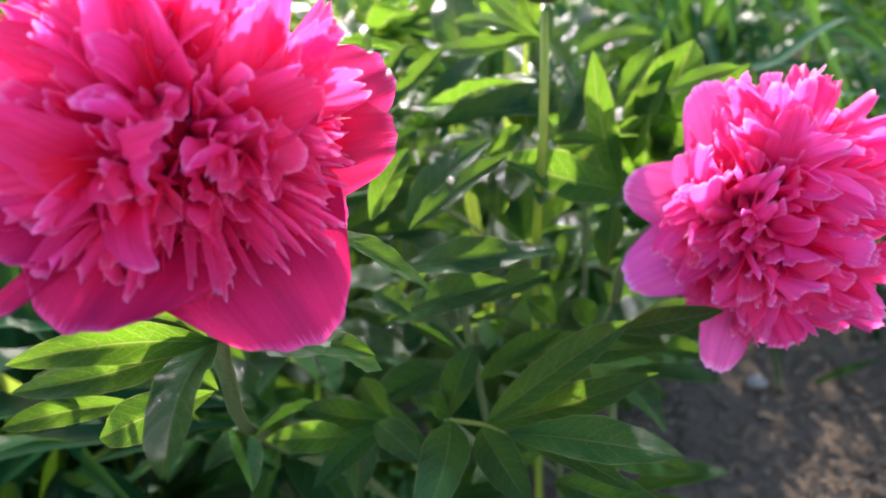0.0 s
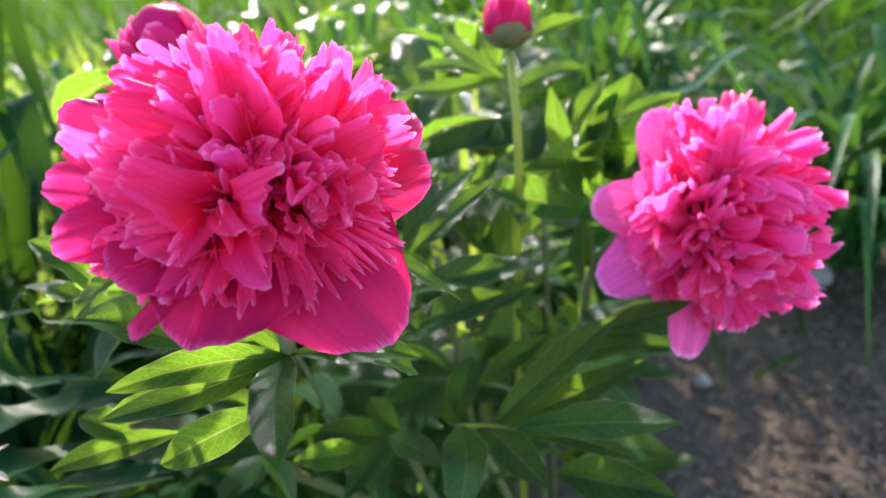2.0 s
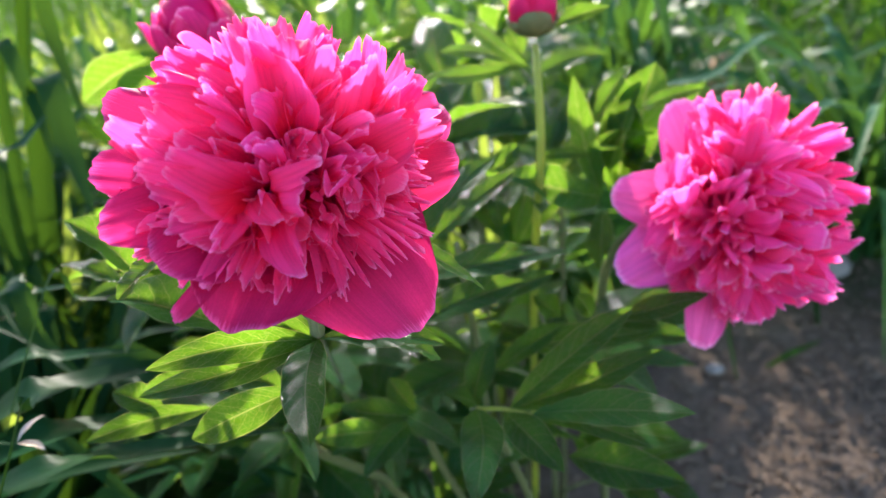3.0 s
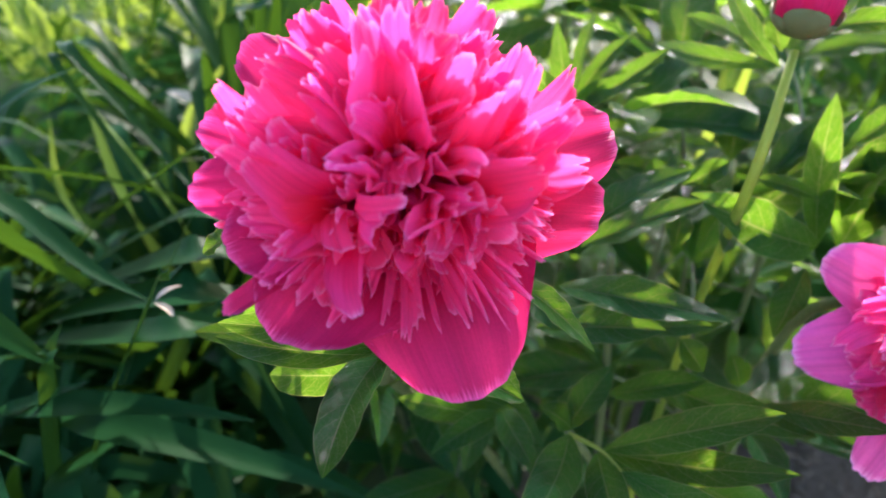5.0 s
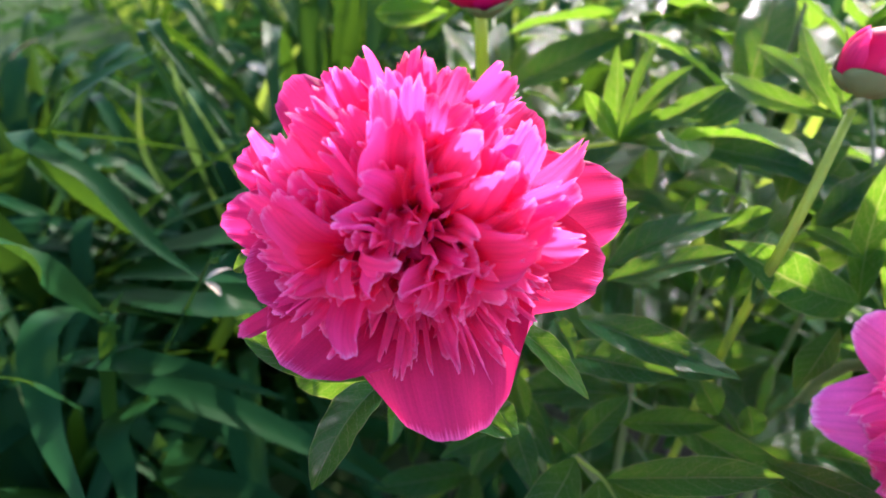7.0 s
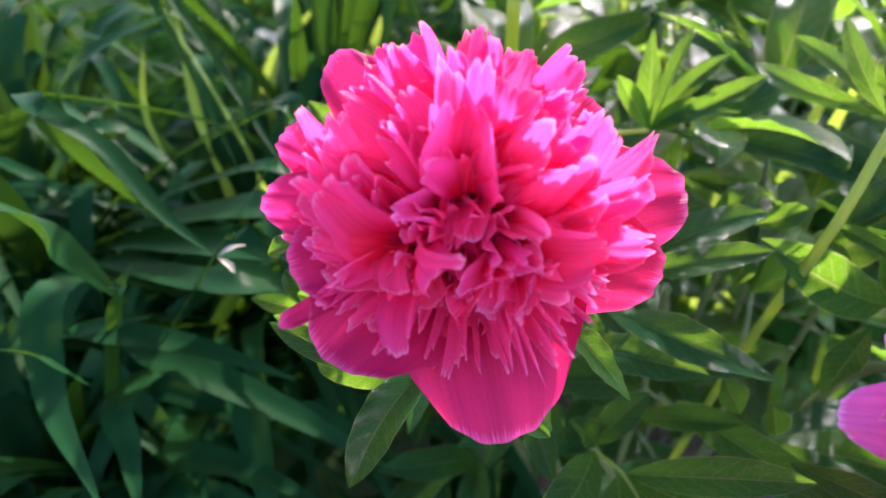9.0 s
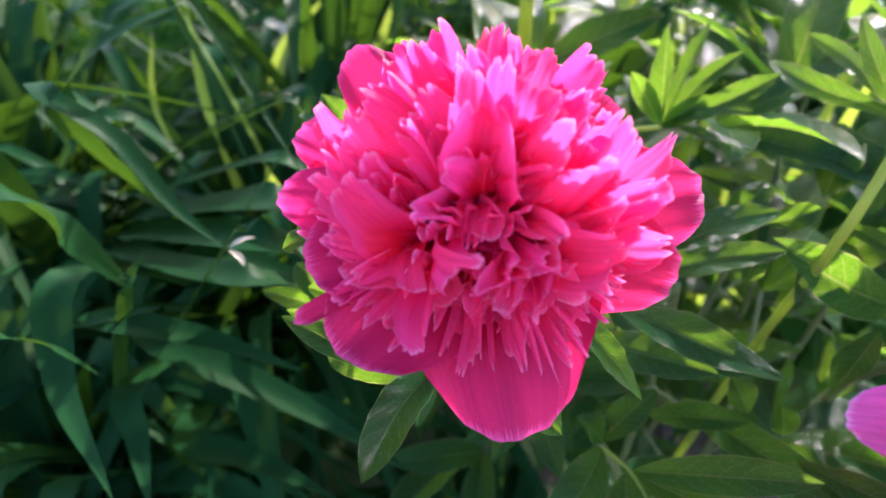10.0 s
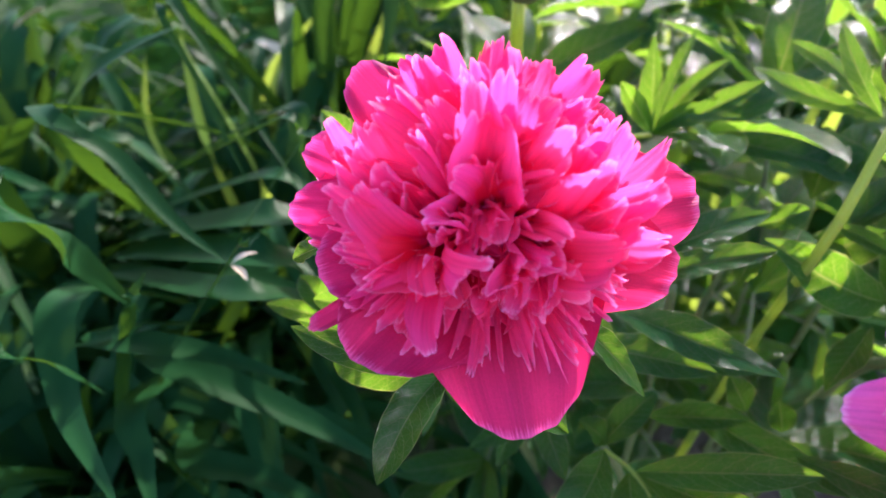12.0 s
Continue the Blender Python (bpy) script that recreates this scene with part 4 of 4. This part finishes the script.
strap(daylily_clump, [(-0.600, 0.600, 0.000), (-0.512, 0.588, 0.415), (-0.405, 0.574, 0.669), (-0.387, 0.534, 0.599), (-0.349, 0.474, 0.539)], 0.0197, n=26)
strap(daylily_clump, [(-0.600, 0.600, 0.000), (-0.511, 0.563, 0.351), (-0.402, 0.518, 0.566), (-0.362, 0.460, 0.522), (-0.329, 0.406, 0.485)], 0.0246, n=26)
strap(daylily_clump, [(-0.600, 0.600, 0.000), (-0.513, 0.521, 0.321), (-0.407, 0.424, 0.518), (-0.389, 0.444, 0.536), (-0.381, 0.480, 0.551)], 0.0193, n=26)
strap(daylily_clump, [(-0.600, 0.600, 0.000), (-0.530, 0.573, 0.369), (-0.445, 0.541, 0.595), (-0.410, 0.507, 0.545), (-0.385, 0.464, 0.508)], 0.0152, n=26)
# lit leaves under the rear bud
leaflet(rear_bud, (-0.214, 0.367, 0.606), (-0.279, 0.372, 0.581), 0.0241, -75, 0.08, 0.3)
leaflet(rear_bud, (-0.208, 0.358, 0.601), (-0.250, 0.353, 0.578), 0.0186, -75, 0.08, 0.3)
leaflet(rear_bud, (-0.215, 0.365, 0.600), (-0.238, 0.390, 0.617), 0.0154, -24, 0.08, 0.3)
leaflet(rear_bud, (-0.207, 0.344, 0.585), (-0.256, 0.336, 0.576), 0.0160, -73, 0.08, 0.3)
# a fan of sunlit leaflets on the rear shoot, behind the near bloom
tube(rear_bud, [(-0.172, 0.335, 0.500), (-0.130, 0.330, 0.525), (-0.090, 0.330, 0.545)], 0.0016, 0.0012, "leaf_stalk")
for tx, ty, tz, w, turn in ((-0.109, 0.357, 0.584, 0.0127, -60), (-0.092, 0.368, 0.587, 0.0115, -40), (-0.072, 0.375, 0.576, 0.0100, 20), (-0.051, 0.366, 0.574, 0.0115, 30),
                            (-0.053, 0.336, 0.566, 0.0092, 10), (-0.046, 0.326, 0.552, 0.0080, 0), (-0.112, 0.329, 0.568, 0.0105, -60), (-0.076, 0.347, 0.561, 0.0112, 45)):
    leaflet(rear_bud, (-0.090, 0.330, 0.545), (tx, ty, tz), w, turn, 0.06, 0.3)
# upright blades behind the bud, sunlight put into their paler colour
upright_clump = thing("daylily_clump", (-0.05, 0.54, 0.0), "few upright strap leaves behind the bud, coloured as sunlit", "daylily", "daylily clumps")
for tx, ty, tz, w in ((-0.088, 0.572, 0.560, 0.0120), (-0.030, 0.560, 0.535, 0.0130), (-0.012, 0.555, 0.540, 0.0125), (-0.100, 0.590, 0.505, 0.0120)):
    strap(upright_clump, [(-0.05, 0.54, 0.0), (0.4 * tx - 0.02, 0.53, 0.25), (0.75 * tx - 0.008, 0.5 * ty + 0.262, 0.46), (tx, ty, tz)], w, "leaf", SUNLIT_BLADE, 18, 0.15, 1.1)
# blades that stand up behind the dark clump, sunlight put into their colour
sunlit_clump = thing("daylily_clump", (-0.47, 0.40, 0.0), "few narrow strap leaves coloured a sunlit yellow-green", "daylily", "daylily clumps")
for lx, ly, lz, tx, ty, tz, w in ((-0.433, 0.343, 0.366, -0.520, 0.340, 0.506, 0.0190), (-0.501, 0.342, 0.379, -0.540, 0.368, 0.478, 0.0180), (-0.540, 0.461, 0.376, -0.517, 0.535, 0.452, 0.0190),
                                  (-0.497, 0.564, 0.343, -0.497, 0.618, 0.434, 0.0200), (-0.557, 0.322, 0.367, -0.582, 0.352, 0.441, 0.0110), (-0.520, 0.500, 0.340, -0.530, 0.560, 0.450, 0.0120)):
    strap(sunlit_clump, [(-0.47, 0.40, 0.0), (0.6 * lx - 0.188, 0.6 * ly + 0.16, 0.22), (lx, ly, lz), (tx, ty, tz)], w, "leaf", SUNLIT_BLADE, 20, 0.15, 0.9)
# Bright highlights beyond the clump, put in as three pale leaf pieces.
for bx, by, bz, tx, ty, tz, w in ((-0.459, 0.359, 0.416, -0.402, 0.416, 0.402, 0.012), (-0.655, 0.276, 0.468, -0.645, 0.306, 0.483, 0.016), (-0.500, 0.458, 0.426, -0.524, 0.440, 0.441, 0.012)):
    leaflet(sunlit_clump, (bx, by, bz), (tx, ty, tz), w, -30, 0.05, 0.2, "withered_leaf", PALE, 5, 9)
# arching straps beyond the soil, in the strap colour lightened for sun
strap(arching_clump, [(0.300, 0.700, 0.000), (0.232, 0.689, 0.271), (0.149, 0.675, 0.436), (0.232, 0.717, 0.444), (0.290, 0.766, 0.460), (0.343, 0.810, 0.460), (0.406, 0.817, 0.432)], 0.0151, n=26, material=SUNLIT_STRAP)
strap(arching_clump, [(0.460, 0.800, 0.000), (0.396, 0.794, 0.260), (0.317, 0.787, 0.420), (0.380, 0.781, 0.422), (0.452, 0.758, 0.404)], 0.0138, n=26, material=SUNLIT_STRAP)
strap(arching_clump, [(0.460, 0.800, 0.000), (0.393, 0.770, 0.241), (0.310, 0.734, 0.389), (0.365, 0.732, 0.393), (0.440, 0.706, 0.378)], 0.0132, n=26, material=SUNLIT_STRAP)
strap(arching_clump, [(0.460, 0.800, 0.000), (0.400, 0.848, 0.291), (0.328, 0.907, 0.470), (0.421, 0.922, 0.471), (0.532, 0.909, 0.425)], 0.0204, n=26, material=SUNLIT_STRAP)

def random_shoot(base, top, seed, leaves=7, size=0.085):
    """A peony shoot with compound leaves along its upper half."""
    rnd = random.Random(seed)
    ob = thing("leafy_peony_shoot", base, "peony shoot with green divided leaves in the bush", "peony leaves", "leafy peony shoots")
    b, t = Vector(base), Vector(top)
    mid = b.lerp(t, 0.55) + Vector((rnd.uniform(-0.01, 0.01), rnd.uniform(-0.01, 0.01), 0.03))
    tube(ob, [b, mid, t], 0.0034, 0.0016, material=SHADE_STEM)
    line = bezier([b, mid, t], 21)
    for k in range(leaves):
        f = 0.42 + 0.58 * k / (leaves - 1)
        at = line[round(f * 20)]
        az = k * 2.4 + rnd.uniform(-0.4, 0.4)
        out = Vector((math.cos(az), math.sin(az), rnd.uniform(0.35, 0.9))).normalized()
        node = at + out * rnd.uniform(0.03, 0.07)
        tube(ob, [at, at.lerp(node, 0.5) + Vector((0, 0, 0.004)), node], 0.0014, 0.0010, "leaf_stalk", SHADE_STEM, 5, 5)
        for q in range(rnd.choice((3, 4, 5))):
            fan = (q - 1.5) * 0.62 + rnd.uniform(-0.15, 0.15)
            d = Matrix.Rotation(fan, 3, "Z") @ Vector((out.x, out.y, out.z * 0.55 + rnd.uniform(-0.35, 0.25)))
            ln = size * rnd.uniform(0.75, 1.25)
            leaflet(ob, node, node + d.normalized() * ln, ln * rnd.uniform(0.24, 0.34), rnd.uniform(-25, 25), 0.1, rnd.uniform(0.15, 0.4), nu=7, nv=14, rnd=rnd)
    return ob


for k, (bx, by, tx, ty, tz) in enumerate((
        (-0.03, 0.42, -0.035, 0.40, 0.50), (0.02, 0.46, 0.03, 0.45, 0.50), (-0.10, 0.45, -0.11, 0.44, 0.52), (-0.16, 0.42, -0.19, 0.36, 0.50),
        (-0.06, 0.56, -0.05, 0.56, 0.56), (-0.16, 0.58, -0.17, 0.58, 0.54), (0.0, 0.36, 0.0, 0.31, 0.42),
        (-0.12, 0.33, -0.13, 0.28, 0.42), (-0.22, 0.50, -0.25, 0.47, 0.50), (-0.02, 0.66, 0.0, 0.67, 0.56),
        (-0.02, 0.48, -0.02, 0.47, 0.38), (-0.14, 0.40, -0.15, 0.37, 0.34), (-0.22, 0.36, -0.22, 0.33, 0.32))):
    random_shoot((bx, by, 0.0), (tx, ty, tz), 100 + k)


def strap_clump(ob, centre, count, height, reach, seed, width=(0.016, 0.028), turn=(0, 360), material=None):
    """Arching strap leaves that rise from one crown."""
    rnd = random.Random(seed)
    for k in range(count):
        az = radians(rnd.uniform(*turn))
        h, r = height * rnd.uniform(0.6, 1.05), reach * rnd.uniform(0.5, 1.15)
        b = Vector(centre) + Vector((rnd.uniform(-0.05, 0.05), rnd.uniform(-0.05, 0.05), 0))
        d = Vector((math.cos(az), math.sin(az), 0))
        drop = rnd.uniform(0.55, 0.95)
        strap(ob, [b, b + d * 0.16 * r + Vector((0, 0, 0.55 * h)), b + d * 0.55 * r + Vector((0, 0, h)), b + d * r + Vector((0, 0, h * drop))], rnd.uniform(*width), n=14, twist=rnd.uniform(-0.8, 0.8), material=material)


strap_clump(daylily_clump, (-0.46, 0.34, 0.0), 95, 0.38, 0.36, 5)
for k, (x, y, n, h, r, lab) in enumerate((
        (-0.62, 0.62, 60, 0.48, 0.36, "clump of strap leaves with sunlit upright blades"),
        (-0.34, 0.72, 60, 0.44, 0.30, "clump of green strap leaves behind the peonies"),
        (-0.10, 1.08, 60, 0.52, 0.28, "tall clump of strap leaves behind the peony bush"),
        (-0.42, 0.10, 65, 0.34, 0.34, "dark low clump of strap leaves beside the peonies"),
        (-0.72, 0.22, 65, 0.42, 0.36, "low dark clump of strap leaves in shade"),
        (0.62, 1.02, 80, 0.36, 0.46, "clump of arching strap leaves beyond the bare soil"),
        (0.95, 0.92, 70, 0.36, 0.42, "arching strap leaves, coloured as sunlit, at the edge of the soil"),
        (1.15, 0.72, 80, 0.36, 0.62, "long arching strap leaves reaching over the soil"),
        (-0.75, 1.25, 50, 0.50, 0.36, "sunlit clump of upright strap leaves in the meadow"),
        (0.32, 1.55, 90, 0.44, 0.42, "clump of broad strap leaves in the meadow"),
        (1.25, 1.50, 90, 0.42, 0.50, "wide arching clump of strap leaves"),
        (-0.45, 1.9, 44, 0.46, 0.40, "far clump of strap leaves in the grass"),
        (-0.27, 0.06, 60, 0.24, 0.26, "short dark clump of strap leaves under the bloom"),
        (-0.08, 0.18, 90, 0.24, 0.22, "low shaded strap leaves at the peony's foot"))):
    c = thing("daylily_clump", (x, y, 0.0), lab, "daylily", "daylily clumps")
    # Clumps to the right and far back get the colour lightened for sun.
    strap_clump(c, (x, y, 0.0), n, h, r, 40 + k, material=SUNLIT_STRAP if x > 0.3 or y > 1.0 else STRAP)


# ---- grass and weeds beyond ----
def blades(name, label, category, count, area, height, width, seed, material, lean=0.5, rows=5, keep=lambda x, y: True):
    rnd = np.random.RandomState(seed)
    verts, faces, uvs = [], [], []
    done = 0
    while done < count:
        x, y = rnd.uniform(area[0], area[1]), area[2] + (area[3] - area[2]) * rnd.uniform() ** 1.35
        if not keep(x, y):
            continue
        done += 1
        h, w, az = height * rnd.uniform(0.45, 1.15), width * rnd.uniform(0.6, 1.3), rnd.uniform(0, 2 * math.pi)
        far = 1 + 0.18 * y
        h, w = h * min(far, 1.6), w * min(far, 1.6)
        d = Vector((math.cos(az), math.sin(az), 0))
        s = Vector((-d.y, d.x, 0))
        bend = lean * rnd.uniform(0.2, 1.4)
        k0 = len(verts)
        for j in range(rows):
            v = j / (rows - 1)
            p = Vector((x, y, -0.01)) + d * (h * bend * v ** 2) + Vector((0, 0, h * (v - 0.35 * bend * v ** 3)))
            ww = w * (1 - v ** 1.6) * (0.7 + 0.6 * v) + 0.0003
            verts += [tuple(p - s * ww), tuple(p + s * ww)]
            uvs += [(0, v), (1, v)]
        faces += [(k0 + 2 * j, k0 + 2 * j + 1, k0 + 2 * j + 3, k0 + 2 * j + 2) for j in range(rows - 1)]
    return tagged(mesh_object(name, verts, faces, material, None, uvs), label, category, kind="stuff")


def off_soil(x, y):
    return not (0.02 < x < 0.75 and y < 0.98 + 0.12 * math.sin(9 * x)) and not (-0.3 < x < 0.12 and y < 0.62)


def meadow(x, y):
    return off_soil(x, y) and not (x < 0.1 and y < 1.05) and (x < 0.25 or y > 2.2 or (x * 997.0) % 1 < 0.3)


blades("meadow_grass", "long green meadow grass lit from behind", "grass", 2600, (-2.2, 2.4, 0.6, 4.0), 0.28, 0.0070, 3, GRASS, 0.7, keep=meadow)
# Sunlit tufts: their brightness comes from the lighter blade colour.
blades("sunlit_grass", "grass tufts coloured a sunlit pale yellow-green", "grass", 1500, (-1.7, -0.25, 0.95, 2.6), 0.34, 0.0055, 8, SUNLIT_BLADE, 0.6)
blades("lawn_grass", "short green grass beside the flower bed", "grass", 2400, (-3.6, -0.95, -2.2, 0.35), 0.15, 0.0060, 12, GRASS, 0.6)
blades("far_meadow_grass", "distant green meadow grass", "grass", 5200, (-7, 7, 3.0, 12.0), 0.36, 0.008, 4, GRASS, 0.6)


def weeds(count, area, seed, keep, material, label, size=1.0):
    """Leafy weeds: short stalks with small oval leaves."""
    rnd = np.random.RandomState(seed)
    verts, faces, uvs = [], [], []
    for _ in range(count):
        x, y = rnd.uniform(area[0], area[1]), area[2] + (area[3] - area[2]) * rnd.uniform() ** 1.3
        if not keep(x, y):
            continue
        h = rnd.uniform(0.12, 0.36)
        for q in range(9):
            az, z = rnd.uniform(0, 6.28), h * (0.3 + 0.7 * q / 8)
            d = Vector((math.cos(az), math.sin(az), rnd.uniform(-0.3, 0.6))).normalized()
            s = Vector((-math.sin(az), math.cos(az), 0))
            ln = size * rnd.uniform(0.025, 0.055) * (1 + 0.12 * y)
            o = Vector((x, y, z)) + d * 0.008
            k0 = len(verts)
            for j in range(5):
                v = j / 4
                w = ln * 0.24 * math.sin(math.pi * min(0.97, 0.06 + v * 0.94)) + 0.0004
                p = o + d * (ln * v) + Vector((0, 0, -0.25 * ln * v * v))
                verts += [tuple(p - s * w), tuple(p + Vector((0, 0, -0.25 * w))), tuple(p + s * w)]
                uvs += [(0, v), (0.5, v), (1, v)]
            for j in range(4):
                a = k0 + 3 * j
                faces += [(a, a + 1, a + 4, a + 3), (a + 1, a + 2, a + 5, a + 4)]
    return tagged(mesh_object("weeds", verts, faces, material, None, uvs), label, "weeds", kind="stuff")


weeds(420, (-2.4, 2.6, 0.75, 4.5), 9, off_soil, WEED, "leafy green weeds among the grass")
weeds(200, (-1.3, 0.0, 0.55, 1.2), 29, lambda x, y: off_soil(x, y) and not (x > -0.35 and y < 0.7), WEED, "low green weeds between the strap leaves", 1.4)
weeds(75, (-0.02, 0.15, 0.70, 1.0), 41, lambda x, y: x < 0.15 * y, WEED, "green weeds at the edge of the bare soil", 1.5)
weeds(330, (-1.5, 0.1, 1.0, 2.6), 19, off_soil, SUNLIT_WEED, "glossy weeds coloured a sunlit yellow-green", 1.2)


# ---- litter on the soil ----
def litter(count, area, seed):
    rnd = np.random.RandomState(seed)
    verts, faces = [], []
    for _ in range(count):
        x, y, az = rnd.uniform(area[0], area[1]), rnd.uniform(area[2], area[3]), rnd.uniform(0, 6.28)
        ln, w, t = rnd.uniform(0.004, 0.018), rnd.uniform(0.002, 0.006), rnd.uniform(0.001, 0.003)
        m = pose(x, y, 0.006 + 0.018 * noise.noise((x * 5, y * 5, 0)) + 0.006 * noise.noise((x * 19, y * 19, 3)), rnd.uniform(-25, 25), rnd.uniform(-25, 25), math.degrees(az))
        k0 = len(verts)
        for z in (-t, t):
            for a, b in ((-1, -0.6), (0.2, -1), (1, -0.1), (0.5, 0.9), (-0.7, 0.7)):
                verts.append(tuple(m @ Vector((a * ln * 0.5 * rnd.uniform(0.8, 1.2), b * w * 0.5 * rnd.uniform(0.8, 1.2), z))))
        faces += [tuple(k0 + i for i in (4, 3, 2, 1, 0)), tuple(k0 + 5 + i for i in range(5))] + [(k0 + i, k0 + (i + 1) % 5, k0 + 5 + (i + 1) % 5, k0 + 5 + i) for i in range(5)]
    return tagged(mesh_object("soil_litter", verts, faces, LITTER, None, None, "", False), "dry brown crumbs and bits of bark on soil", "litter", kind="stuff")


litter(2600, (-0.05, 0.85, 0.3, 1.05), 12)
fallen = thing("fallen_grass_blade", (0.39, 0.72, 0.0), "single green grass blade lying on the soil", "grass blade")
strap(fallen, [(0.345, 0.705, 0.012), (0.39, 0.725, 0.018), (0.445, 0.755, 0.012)], 0.010, "blade", GRASS)


# ---- small things ----
leaflet(daylily_clump, (-0.2360, 0.168, 0.491), (-0.2285, 0.180, 0.4955), 0.0034, 0, 0.12, 0.4, "withered_tip", PALE, 5, 9)
leaflet(daylily_clump, (-0.2360, 0.168, 0.491), (-0.2262, 0.169, 0.4855), 0.0040, 0, 0.10, 0.4, "withered_tip", PALE, 5, 9)
leaflet(daylily_clump, (-0.503, 0.530, 0.530), (-0.478, 0.540, 0.535), 0.014, 0, 0.05, 0.3, "withered_leaf", DEAD, 5, 9)


def lump(name, at, size, material, label, category, seed, rings=10, sides=14):
    """A rough rounded lump that sits a little sunk into the soil."""
    verts, faces = [], []
    for j in range(rings + 1):
        th = math.pi * j / rings
        for k in range(sides):
            ph = 2 * math.pi * k / sides
            d = Vector((math.sin(th) * math.cos(ph), math.sin(th) * math.sin(ph), math.cos(th)))
            r = 1 + 0.28 * noise.noise(d * 1.7 + Vector((seed, 0, 0))) + 0.12 * noise.noise(d * 5 + Vector((0, seed, 0)))
            verts.append(Vector((d.x * size[0], d.y * size[1], d.z * size[2] + 0.55 * size[2])) * r)
    faces = [(j * sides + k, j * sides + (k + 1) % sides, (j + 1) * sides + (k + 1) % sides, (j + 1) * sides + k) for j in range(rings) for k in range(sides)]
    ob = mesh_object(name, verts, faces, material)
    ob.location = at
    return tagged(ob, label, category)


lump("stone", (0.55, 0.95, 0.0), (0.032, 0.026, 0.020), STONE, "rounded grey stone half sunk in dark soil", "stone", 3)
lump("pebble", (0.274, 0.713, 0.004), (0.013, 0.010, 0.007), STONE, "small pale grey pebble lying on soil", "pebble", 7)
lump("dry_stump", (0.70, 1.95, 0.0), (0.045, 0.045, 0.085), DEAD, "short weathered brown stump in the grass", "stump", 11)
